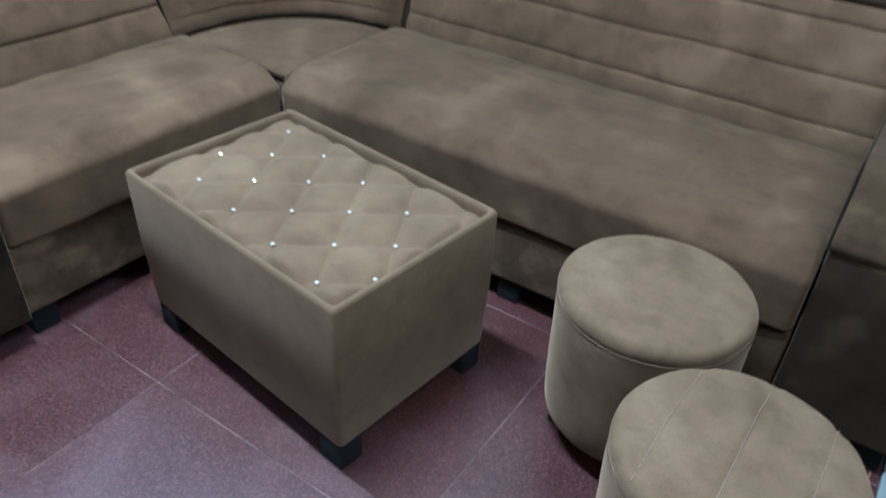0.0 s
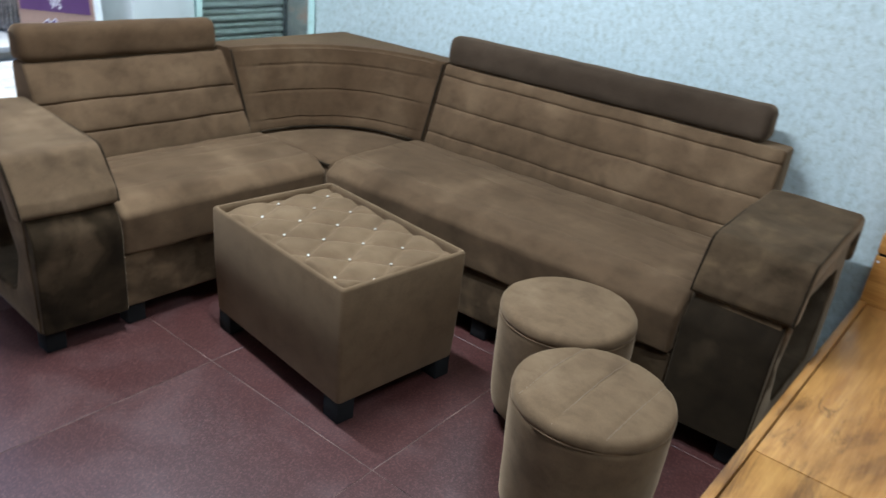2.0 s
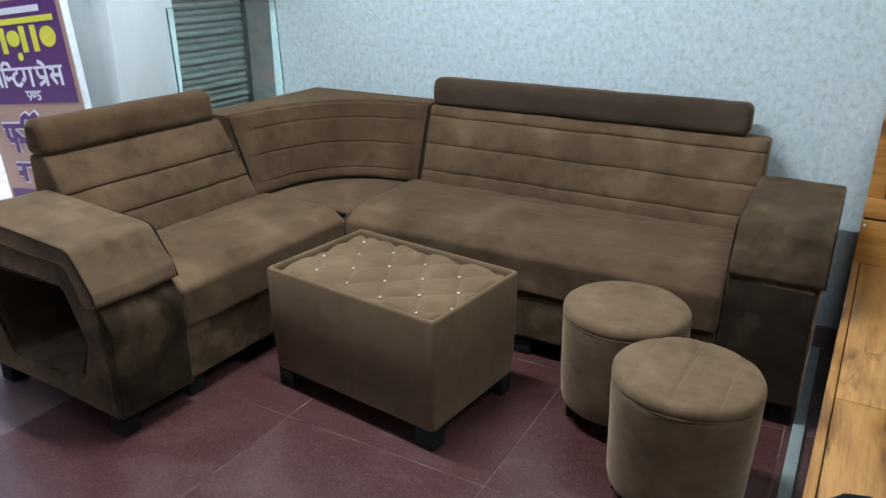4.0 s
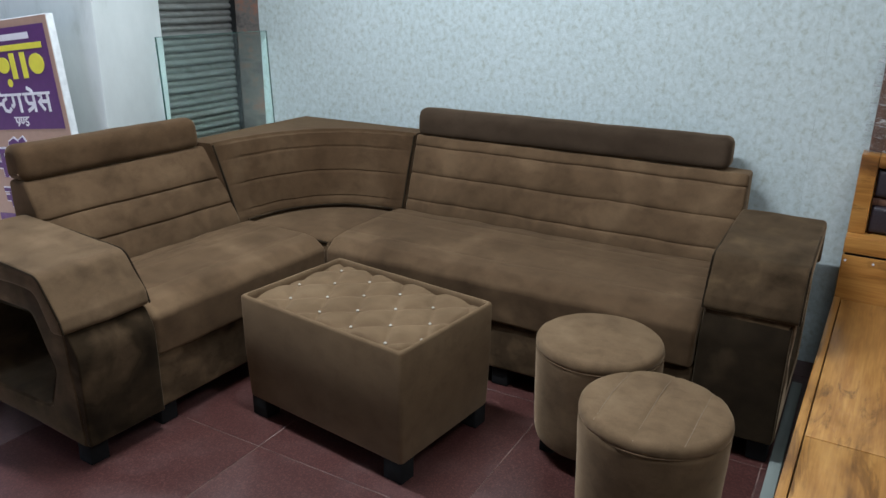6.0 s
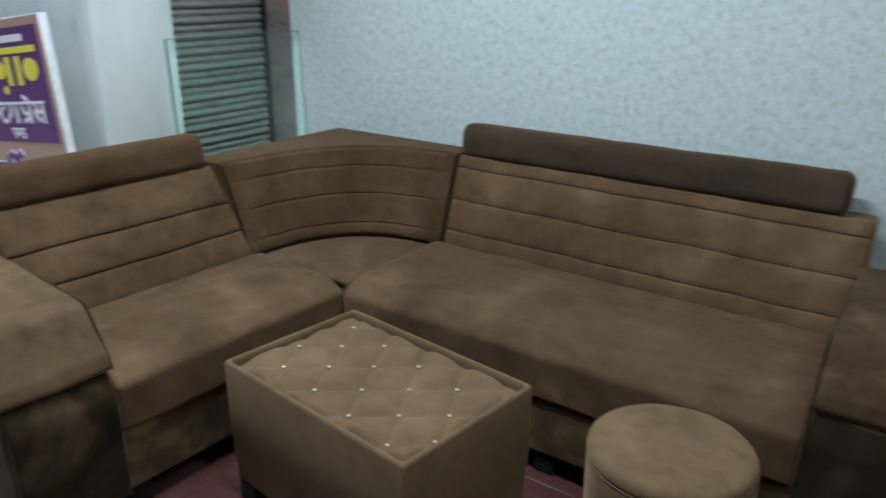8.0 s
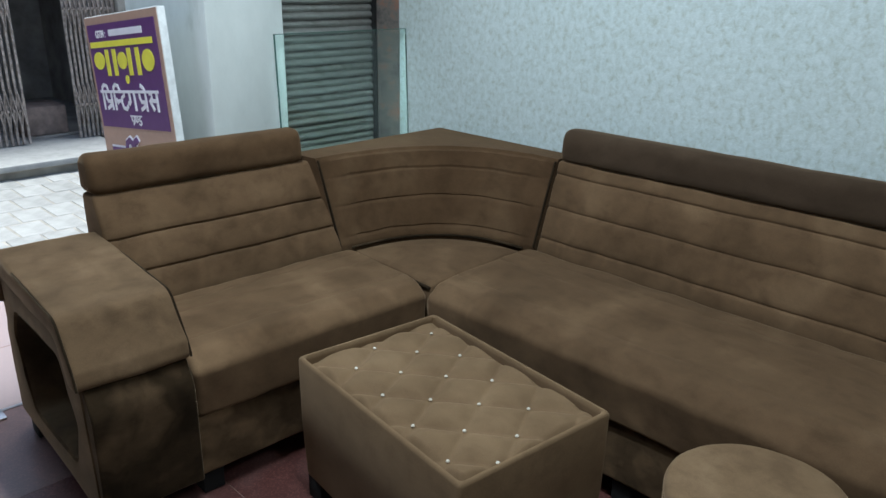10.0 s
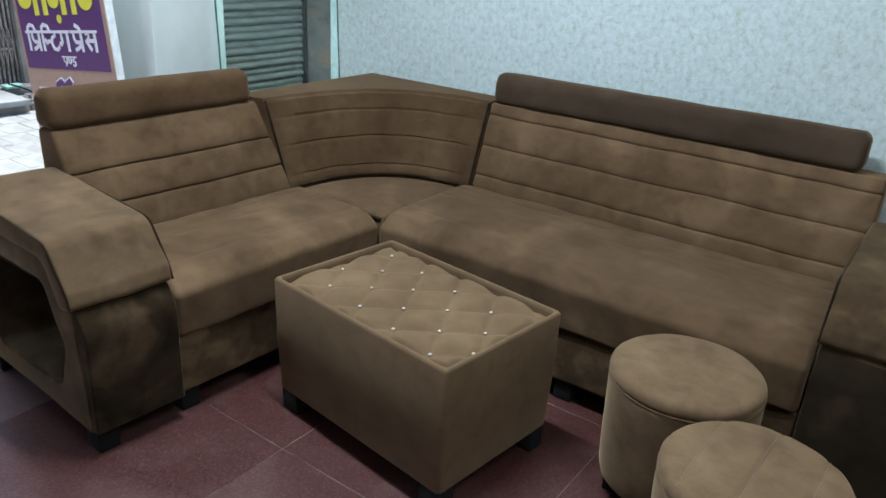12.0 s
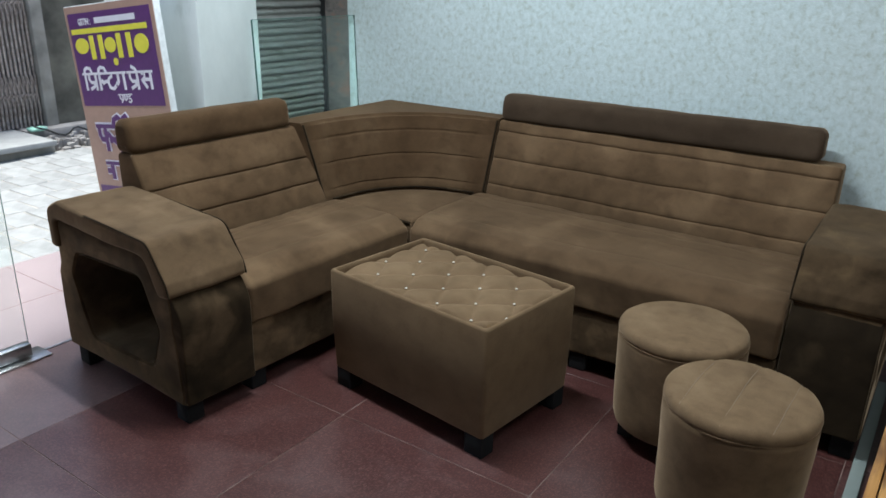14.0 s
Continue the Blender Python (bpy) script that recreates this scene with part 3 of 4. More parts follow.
def corner_seat():
    s = thing("corner_sofa", pose(0, 0, 0), "brown velvet corner seat with curved quilted backrest", "sofa", "corner sofa set")
    base_curve, top_curve, n = [], [], 56
    for k in range(n + 1):
        a = k / n * math.pi / 2
        e = 0.80
        cx, cy = math.sin(a) ** e, math.cos(a) ** e
        base_curve.append(Vector((-0.003 - 0.506 * cy, -0.545 + 0.543 * cx)))
        top_curve.append(Vector((-0.003 - 0.60 * cy, -0.565 + 0.668 * cx)))
    # seat
    front = Vector((-0.024, -0.532))
    seat_out = [front]
    for p in base_curve[1:-1:2]:
        q = p + (Vector((-0.05, -0.5)) - p).normalized() * 0.030
        seat_out.append(Vector((min(q.x, -0.023), max(q.y, -0.516 - 0.026 * (q.x + 0.49) / 0.46))))
    cen = Vector((-0.23, -0.27))
    rings = []
    for z, d in ((0.27, 0.0), (0.375, 0.0), (0.398, 0.004), (0.414, 0.012), (0.425, 0.026), (0.431, 0.050)):
        rings.append([Vector((p.x + (cen - p).normalized().x * d, p.y + (cen - p).normalized().y * d, z)) for p in seat_out])
    for f, z in ((0.65, 0.441), (0.35, 0.447), (0.08, 0.449)):
        rings.append([Vector((*(cen + (Vector(r[:2]) - cen) * f), z)) for r in rings[5]])
    part("seat_cushion", skin(rings), VELVET_SEAT_SHADE, s, "rounded wedge velvet seat")
    part("seat_base", skin([[Vector((p.x, p.y, z)) for p in inset(seat_out, 0.01)] for z in (0.075, 0.27)]), VELVET_SIDE_SHADE, s)
    # curved back with three stitched lines, thick rounded top and a flat triangular shelf behind
    rings = []
    zs = []
    for i in range(81):
        f = i / 80
        z = 0.36 + (0.752 - 0.36) * f
        dip = sum(0.0060 * max(0, 1 - abs(f - c) / 0.016) for c in (0.27, 0.56, 0.83))
        zs.append((f, z, dip))
    for f, z, dip in zs:
        row = []
        for k in range(n + 1):
            p = base_curve[k].lerp(top_curve[k], max(0.0, (z - 0.44) / 0.312))
            out = (Vector((-0.02, -0.55)) - p).normalized()
            edge = 0.012 * min(1, k / 3, (n - k) / 3)
            tuck = 0.006 * max(0, 1 - abs(min(k, n - k) - 5) / 1.6)
            pleat = 0.006 * max(0.0, noise.noise(Vector((k * 0.55, z * 7, 3.0))) - 0.12) * max(0.0, 1 - abs(k - n * 0.47) / 11)
            q = p - out * (dip * min(1, k / 5, (n - k) / 5) + tuck - pleat) + out * edge * (1 if f < 1 else 0)
            v = Vector((q.x, q.y, z))
            w = noise.noise_vector(v * 9) * 0.003 + noise.noise_vector(v * 26) * 0.0015
            row.append(v + w * min(1, k / 5, (n - k) / 5))
        rings.append(row)
    bm = bmesh.new()
    grid = [[bm.verts.new(v) for v in r] for r in rings]
    top2 = []
    for k in range(n + 1):
        p = Vector(grid[-1][k].co[:2])
        out = (p - Vector((-0.02, -0.55))).normalized()
        top2.append(bm.verts.new(Vector((*(p + out * 0.007), 0.762))))
    grid.append(top2)
    back_line = []
    apex = Vector((-0.738, 0.212))
    for k in range(n + 1):
        f = k / n
        p = Vector((-0.738, -0.585)).lerp(apex, f * 2) if f < 0.5 else apex.lerp(Vector((-0.004, 0.212)), f * 2 - 1)
        back_line.append(p)
    for z in (0.764, 0.757, 0.08):
        d = 0.004 if z == 0.764 else 0.0
        grid.append([bm.verts.new(Vector((p.x + d, p.y - d, z))) for p in back_line])
    for a, b in zip(grid, grid[1:]):
        for k in range(n):
            bm.faces.new((a[k], a[k + 1], b[k + 1], b[k]))
    bm.faces.new([r[0] for r in grid])
    bm.faces.new([r[n] for r in grid])
    part("backrest", bm, VELVET_CORNER_SHADE, s, "curved velvet backrest with flat corner shelf", 32)
    # Dark rods in the corner creases and gaps paint the shade there.
    arc = [Vector((p.x + (Vector((-0.02, -0.55)) - p).normalized().x * 0.017, p.y + (Vector((-0.02, -0.55)) - p).normalized().y * 0.017, 0.428)) for p in base_curve[2:-2]]
    part("crease_shade_rod", tube(arc, 0.0055, 8), VELVET_PIPING_SHADE, s, "dark rod painting the crease shade between seat and back")
    for ends in (((-0.018, -0.52, 0.412), (-0.0165, -0.03, 0.424)), ((-0.035, -0.5275, 0.412), (-0.485, -0.5235, 0.424))):
        a, b = Vector(ends[0]), Vector(ends[1])
        part("gap_shade_rod", tube([a.lerp(b, k / 8) for k in range(9)], 0.006, 8), VELVET_PIPING_SHADE, s, "dark rod painting the gap shade beside the neighbouring seat")
    for k in (0, n):
        lo, hi = base_curve[k], top_curve[k]
        d = Vector((0.0, 0.004)) if k == 0 else Vector((-0.004, 0.0))
        inward = Vector((0.006, 0.0)) if k == 0 else Vector((0.0, -0.006))
        part("edge_shade_rod", tube([Vector((*(lo.lerp(hi, f) + d + inward), 0.44 + 0.316 * f)) for f in (0, 0.25, 0.5, 0.75, 1.0)], 0.0055, 8), VELVET_PIPING_SHADE, s, "dark rod painting the gap shade along the upright edge")
    for lx, ly in ((-0.10, -0.46), (-0.66, -0.50), (-0.66, 0.13), (-0.08, 0.13)):
        part("leg", box(lx - 0.03, lx + 0.03, ly - 0.03, ly + 0.03, 0, 0.079, 0.005), BLACK_PLASTIC, s, "black block foot")


corner_seat()


# ---- table ----
def tufted_table(m):
    L, W = 0.342, 0.232
    t = thing("coffee_table", m, "boxy beige velvet coffee table with tufted crystal-studded top", "coffee table")

    def rect(d, z, r=0.013):
        return [Vector((p.x, p.y, z)) for p in round_poly([(-L + d, -W + d, r), (L - d, -W + d, r), (L - d, W - d, r), (-L + d, W - d, r)], 9.0)]

    rings = [rect(0.011, 0.070), rect(0.007, 0.077), rect(0.001, 0.25), rect(0, 0.432), rect(0.003, 0.4385), rect(0.007, 0.441), rect(0.011, 0.4405), rect(0.014, 0.437), rect(0.015, 0.425), rect(0.015, 0.40)]
    part("body", skin(rings), VELVET_LIGHT, t, "padded velvet box with a raised rim")
    e1, e2, o0 = Vector((0.0665, 0.1015)), Vector((-0.087, 0.082)), Vector((0.534, 0.128))
    det = e1.x * e2.y - e1.y * e2.x

    def lattice(u, v):
        p = Vector((u, v)) - o0
        return (p.x * e2.y - p.y * e2.x) / det, (e1.x * p.y - e1.y * p.x) / det

    bm = bmesh.new()
    nx, ny, a, b = 132, 90, L - 0.0165, W - 0.0165
    grid = []
    for j in range(ny + 1):
        row = []
        for i in range(nx + 1):
            x, y = -a + 2 * a * i / nx, -b + 2 * b * j / ny
            p, q = lattice(x + 0.3355, 0.2285 - y)
            f, g = abs(p - round(p)) * 2, abs(q - round(q)) * 2
            puff = (1 - (1 - min(1, f * 1.15)) ** 2.6) * (1 - (1 - min(1, g * 1.15)) ** 2.6)
            rim = min(1, (a - abs(x)) / 0.022) * min(1, (b - abs(y)) / 0.022)
            z = 0.408 + 0.014 * math.sqrt(max(0, rim)) + 0.016 * puff * min(1, rim + 0.2)
            z += noise.noise(Vector((x * 14, y * 14, 4))) * 0.0015
            row.append(bm.verts.new((x, y, z)))
        grid.append(row)
    for r, s in zip(grid, grid[1:]):
        for i in range(nx):
            bm.faces.new((r[i], r[i + 1], s[i + 1], s[i]))
    part("tufted_pad", bm, VELVET_LIGHT, t, "diamond tufted velvet pad", 60)
    stud = None
    rows = {-3: (3,), -2: (2, 3, 4), -1: (1, 2, 3, 4), 0: (0, 1, 2, 3), 1: (0, 1, 2), 2: (0, 1)}
    for i, j in [(i, j) for i in rows for j in rows[i]]:
        u, v = o0 + e1 * i + e2 * j
        at = (min(u - 0.3355, 0.313), 0.2285 - v, 0.4255)
        if stud is None:
            sb = lathe([(0.0008, 0.004), (0.0028, 0.0034), (0.0048, 0.001), (0.0048, -0.0005), (0.0008, -0.003)], 8)
            stud = part("stud", sb, GEM, t, "cut crystal stud", 10)
            stud.location = at
        else:
            o = new("stud", stud.data)
            o.parent, o.location = t, at
            tagged(o, "cut crystal stud")
    for x in (-L + 0.045, L - 0.045):
        for y in (-W + 0.04, W - 0.04):
            part("leg", box(x - 0.035, x + 0.035, y - 0.03, y + 0.03, 0, 0.072, 0.004), BLACK_PLASTIC, t, "black block foot")


tufted_table(pose(0.473, -0.970, 0, 0, 0, -6.9))


# ---- pouffes ----
def pouffe(m, r, h, lines, label, seed):
    p = thing("pouffe", m, label, "stool", "round pouffes")
    dirv, offs = lines

    def sway(v):
        w = noise.noise_vector(v * 7 + Vector((seed, 0, 0))) * 0.003 + noise.noise_vector(v * 22 + Vector((0, seed, 0))) * 0.0012
        return v + w

    rim = h - 0.040
    body = [(0.01, 0.058), (r * 0.87, 0.058), (r * 0.93, 0.064), (r * 0.955, 0.085), (r * 0.985, 0.22), (r * 1.0, rim - 0.02), (r * 0.999, rim - 0.004), (r * 0.985, rim), (0.01, rim)]
    dense = []
    for (r0, z0), (r1, z1) in zip(body, body[1:]):
        k = max(1, int(math.hypot(r1 - r0, z1 - z0) / 0.025))
        dense += [(r0 + (r1 - r0) * i / k, z0 + (z1 - z0) * i / k) for i in range(k)]
    part("body", lathe(dense + [body[-1]], 72, sway), VELVET_POUFFE, p, "upright velvet drum side")

    def cap(v):
        v = sway(v)
        for o in offs:
            d = abs(v.x * dirv[1] - v.y * dirv[0] - o)
            if v.z > rim + 0.004 and d < 0.012:
                v.z -= 0.0045 * (1 - d / 0.012)
        return v

    prof = [(0.01, rim - 0.004), (r * 0.97, rim - 0.004), (r * 0.998, rim - 0.001), (r * 1.004, rim + 0.009), (r * 0.995, rim + 0.018), (r * 0.970, rim + 0.026), (r * 0.93, rim + 0.031)]
    prof += [(r * 0.93 * (1 - k / 26) + 0.002, rim + 0.031 + 0.009 * (1 - (1 - k / 26) ** 2)) for k in range(1, 27)]
    part("seat_top", lathe(prof, 96, cap), VELVET_POUFFE, p, "lighter padded velvet top", 60)
    part("seam", tube([(r * 0.999 * math.cos(a * math.pi / 30), r * 0.999 * math.sin(a * math.pi / 30), rim - 0.002) for a in range(61)], 0.0018, 6), VELVET_POUFFE, p, "stitched seam under the top")
    for o in offs:
        reach = math.sqrt((r * 0.95) ** 2 - o * o)
        pts = []
        for i in range(25):
            y = reach * (i / 12 - 1)
            x = o + y * dirv[0] / dirv[1]
            v = cap(Vector((x, y, rim + 0.031 + 0.009 * (1 - (x * x + y * y) / (r * 0.93) ** 2))))
            pts.append(v + Vector((0, 0, 0.0006)))
        part("stitch_line", tube(pts, 0.0010, 6), STITCH, p, "pale stitched line across the top")
    for k in range(4):
        a = math.pi / 4 + k * math.pi / 2 + seed
        x, y = 0.135 * math.cos(a), 0.135 * math.sin(a)
        part("foot", box(x - 0.024, x + 0.024, y - 0.024, y + 0.024, 0, 0.060, 0.004), BLACK_PLASTIC, p, "black plastic foot")


pouffe(pose(1.193, -0.760, 0), 0.191, 0.404, ((0.2, 0.98), ()), "round brown velvet pouffe with creased plain top", 1.3)
pouffe(pose(1.446, -1.080, 0), 0.189, 0.411, ((0.03, 1.0), (-0.11, 0.0, 0.11)), "round brown velvet pouffe with three stitched lines on top", 4.1)


# ---- bed ----
def bed():
    b = thing("bed", pose(1.780, 0, 0, 0, 0, -1.2), "amber wood-grain bed frame with panelled headboard, no mattress", "bed")
    zt, y1, w = 0.362, 0.07, 1.55
    part("side_rail", box(0, 0.022, -1.98, y1, 0.27, zt, 0.0015), WOOD_Y, b, "thin wooden side rail")
    part("side_panel", box(0.006, 0.022, -1.98, y1, 0.02, 0.268), GREY_BOARD, b, "pale grey unfinished side panel")
    part("side_rail", box(w - 0.022, w, -1.98, y1, 0.10, zt, 0.0015), WOOD_Y, b)
    part("foot_rail", box(0.0, w, -2.003, -1.981, 0.06, zt, 0.0015), WOOD_X, b)
    part("side_plinth", box(0.06, 0.09, -1.95, y1, 0.0, 0.26), WOOD_Y, b)
    ys = [y1 - 0.002, -0.955, -1.978]
    for a, c in zip(ys, ys[1:]):
        part("deck_board", box(0.0255, w - 0.024, c + 0.002, a - 0.0012, zt - 0.02, zt - 0.006, 0.0012), WOOD_Y, b, "amber wood-grain deck board")
    part("under_deck", box(0.024, w - 0.024, -1.97, y1, zt - 0.04, zt - 0.022), WOOD_X, b)
    # headboard: lower box, ledge, then a frame round two padded strips
    part("headboard_box", box(0.0, w, y1 + 0.004, 0.236, 0.0, 0.518, 0.003), WOOD_X, b, "wooden lower headboard box")
    # A black strip fills this gap in place of its shade.
    part("ledge_shade_strip", box(0.006, w - 0.006, y1 + 0.012, 0.236, 0.518, 0.527), BLACK_PLASTIC, b, "black strip painting the shade in the gap under the ledge")
    part("ledge", box(0.0, w, y1 + 0.006, 0.236, 0.527, 0.586, 0.003), WOOD_X, b, "wooden ledge")
    for px in (0.012, 0.10):
        part("screw_cap", lathe([(0.0005, 0.002), (0.004, 0.0015), (0.0045, 0.0), (0.0005, 0.0)], 10), SIGN_WHITE, b, "small pale screw cap").matrix_local = pose(px, y1 + 0.0035, 0.500, 90, 0, 0)
    part("headboard_stile", box(0.0, 0.055, 0.13, 0.236, 0.587, 0.866, 0.003), WOOD_X, b)
    part("headboard_stile", box(w - 0.055, w, 0.13, 0.236, 0.587, 0.866, 0.003), WOOD_X, b)
    part("headboard_rail", box(0.056, w - 0.056, 0.13, 0.236, 0.825, 0.866, 0.003), WOOD_X, b)
    part("headboard_back", box(0.056, w - 0.056, 0.185, 0.236, 0.587, 0.824), WOOD_X, b)
    part("middle_strip", box(0.058, w - 0.058, 0.155, 0.184, 0.690, 0.716, 0.002), WOOD_DARK, b, "brown wood strip between the pads")
    for z0, z1 in ((0.590, 0.688), (0.718, 0.822)):
        prof = round_poly([(0.142, z0, 0.02), (0.142, z1, 0.02), (0.184, z1, 0.005), (0.184, z0, 0.005)], 0.02)
        part("padded_strip", loft(prof, 0.060, w - 0.060, 0.01, 0.06, 0.002), CUSHION_PLUM, b, "plum leatherette padded strip")


bed()


def wrapped_board():
    b = thing("headboard_panel", pose(1.80, 0.175, 0.868), "dark headboard panel wrapped in crinkled clear plastic above the bed", "headboard")
    part("panel_frame", box(0.0, 1.40, 0.02, 0.06, 0.0, 0.36, 0.004), WOOD_DARK, b, "walnut laminate panel")
    part("padded_field", loft(round_poly([(0.004, 0.035, 0.012), (0.004, 0.315, 0.012), (0.019, 0.315, 0), (0.019, 0.035, 0)], 0.03), 0.06, 1.34, 0.01, 0.06, 0.003), CUSHION_PLUM, b, "dark padded field")
    bm = bmesh.new()
    nx, nz = 150, 48
    grid = []
    for j in range(nz + 1):
        row = []
        for i in range(nx + 1):
            x, z = -0.024 + 1.448 * i / nx, -0.012 + 0.377 * j / nz
            w = noise.noise(Vector((x * 7, z * 26, 1.0))) * 0.006 + noise.noise(Vector((x * 20 + z * 14, z * 60, 5.0))) * 0.004
            row.append(bm.verts.new((x + noise.noise(Vector((z * 20, 2, 1))) * 0.008, -0.008 + w, z + noise.noise(Vector((x * 18, 3, 1))) * 0.008)))
        grid.append(row)
    for r, s in zip(grid, grid[1:]):
        for i in range(nx):
            bm.faces.new((r[i], r[i + 1], s[i + 1], s[i]))
    part("plastic_wrap", bm, WRAP, b, "crinkled clear plastic film with painted highlight streaks", 60).visible_shadow = False
    part("maker_tag", box(0.010, 0.070, -0.0165, -0.0150, 0.334, 0.350), SIGN_WHITE, b, "small white tag")
    part("tag_print", box(0.016, 0.064, -0.0178, -0.0168, 0.340, 0.344), LIFTED_GREY, b, "dark illegible print bar")


wrapped_board()

tagged(part("grey_board", box(1.700, 1.735, -2.0, 0.02, 0.0, 0.018, 0.002), GREY_BOARD), "pale grey board lying on the floor beside the bed", "board")


def cloth_heap():
    c = thing("black_cloth", pose(2.13, -1.575, 0.357), "crumpled black cloth lying on the bed boards", "cloth")
    bm = bmesh.new()
    n, m = 40, 110
    grid = []
    for j in range(n + 1):
        row = []
        for i in range(m):
            ang, rad = 2 * math.pi * i / m, j / n
            ca, sa = math.cos(ang), math.sin(ang)
            deg = math.degrees(ang)
            edge = 0.34 + 0.12 * math.exp(-((deg - 106) / 15) ** 2) - 0.055 * math.exp(-((deg - 133) / 9) ** 2) + 0.05 * math.exp(-((deg - 157) / 12) ** 2)
            edge += 0.05 * noise.noise(Vector((ca * 2.2, sa * 2.2, 2))) + 0.022 * noise.noise(Vector((ca * 8, sa * 8, 5)))
            x, y = ca * edge * rad, sa * edge * rad
            fold = (1 - abs(noise.noise(Vector((x * 6 + 3, y * 6, 1)))) * 2.2) * 0.045 + (0.5 - abs(noise.noise(Vector((x * 15, y * 15, 7))))) * 0.03
            z = 0.003 + (0.02 * (1 - rad ** 3) + max(0.0, fold)) * min(1, (1 - rad) * 6)
            row.append(bm.verts.new((x, y, z)))
        grid.append(row)
    for r, s in zip(grid, grid[1:]):
        for i in range(m):
            bm.faces.new((r[i - 1], r[i], s[i], s[i - 1]))
    part("cloth", bm, CLOTH, c, "", 80)
    part("care_label", box(-0.20, -0.165, 0.02, 0.030, 0.085, 0.087), SIGN_WHITE, c, "small white label")


cloth_heap()

ch = thing("tub_chair", pose(1.36, -2.56, 0, 0, 0, 25), "glossy black moulded plastic tub chair", "chair")
part("seat", lathe([(0.005, 0.40), (0.19, 0.405), (0.215, 0.39), (0.20, 0.37), (0.005, 0.365)], 40), GLOSS_BLACK, ch)
arc = [(0.25 * math.sin(a), 0.25 * math.cos(a), 0.685 - 0.03 * abs(a)) for a in [radians(-125 + 10 * k) for k in range(26)]]
part("back_rail", tube(arc, 0.026, 14), GLOSS_BLACK, ch, "thick rounded glossy back rail")
shell = [[Vector((r * math.sin(a), r * math.cos(a), z)) for r, z in ((0.205, 0.37), (0.25, 0.66), (0.236, 0.66), (0.192, 0.38))] for a in [radians(-110 + 10 * k) for k in range(23)]]
part("backrest", skin(shell), GLOSS_BLACK, ch, "curved backrest shell")
for sx in (-1, 1):
    for sy in (-1, 1):
        part("leg", tube([(sx * 0.13, sy * 0.13, 0.38), (sx * 0.155, sy * 0.155, 0.2), (sx * 0.17, sy * 0.17, 0.0)], 0.018, 10), GLOSS_BLACK, ch)


# ---- street ----
tagged(part("ground", box(-60, -1.98, -60, 60, -0.5, -0.148), CONCRETE), "dusty concrete street ground", "ground", kind="structure")
tagged(part("ground_east", box(-1.98, 60, -60, 60, -0.5, -0.06), CONCRETE), "dusty concrete ground under the shop", "ground", kind="structure")


GLYPHS = {
    "pha": [((0.08, 1), (0.08, 0.62), (0.18, 0.46), (0.40, 0.46)), ((0.44, 1), (0.44, 0)), ((0.44, 0.56), (0.60, 0.68), (0.72, 0.56), (0.70, 0.34))],
    "na": [((0.04, 0.56), (0.0, 0.44), (0.10, 0.36), (0.16, 0.50), (0.38, 0.52)), ((0.42, 1), (0.42, 0))],
    "ii": [((0.12, 1), (0.12, 0)), ((0.12, 1), (0.08, 1.22), (-0.10, 1.34), (-0.32, 1.24), (-0.38, 1.04))],
    "reph": [((-0.16, 1.06), (-0.06, 1.30), (0.08, 1.38), (0.14, 1.26))],
    "i": [((0.1, 1), (0.1, 0)), ((0.1, 1), (0.11, 1.2), (0.24, 1.34), (0.42, 1.28), (0.5, 1.0))],
    "pra": [((0.1, 1), (0.1, 0.66), (0.18, 0.48), (0.44, 0.46)), ((0.46, 1), (0.46, 0)), ((0.43, 0.36), (0.28, 0.2), (0.10, 0.08))],
    "n": [((0.06, 0.60), (0.0, 0.50), (0.08, 0.40), (0.16, 0.50), (0.38, 0.52))],
    "tta": [((0.26, 1), (0.26, 0.78), (0.10, 0.68), (0.04, 0.42), (0.12, 0.14), (0.30, 0.08), (0.42, 0.24))],
    "ga": [((0.14, 1), (0.14, 0.46), (0.08, 0.34), (0.0, 0.42)), ((0.44, 1), (0.44, 0))],
    "e": [((-0.12, 1), (-0.20, 1.18), (-0.36, 1.30))],
    "sa": [((0.06, 0.92), (0.22, 0.86), (0.20, 0.66), (0.06, 0.56), (0.28, 0.08)), ((0.14, 0.56), (0.48, 0.54)), ((0.50, 1), (0.50, 0))],
    "ea": [((0.12, 1), (0.12, 0.56), (0.26, 0.42), (0.44, 0.40)), ((0.46, 1), (0.44, 0.36), (0.24, 0.08))],
    "nn": [((0.06, 1), (0.06, 0.46), (0.18, 0.34), (0.30, 0.46), (0.32, 1))],
    "dda": [((0.26, 1), (0.26, 0.82), (0.08, 0.72), (0.12, 0.52), (0.32, 0.48), (0.36, 0.24), (0.20, 0.08), (0.04, 0.18))],
}


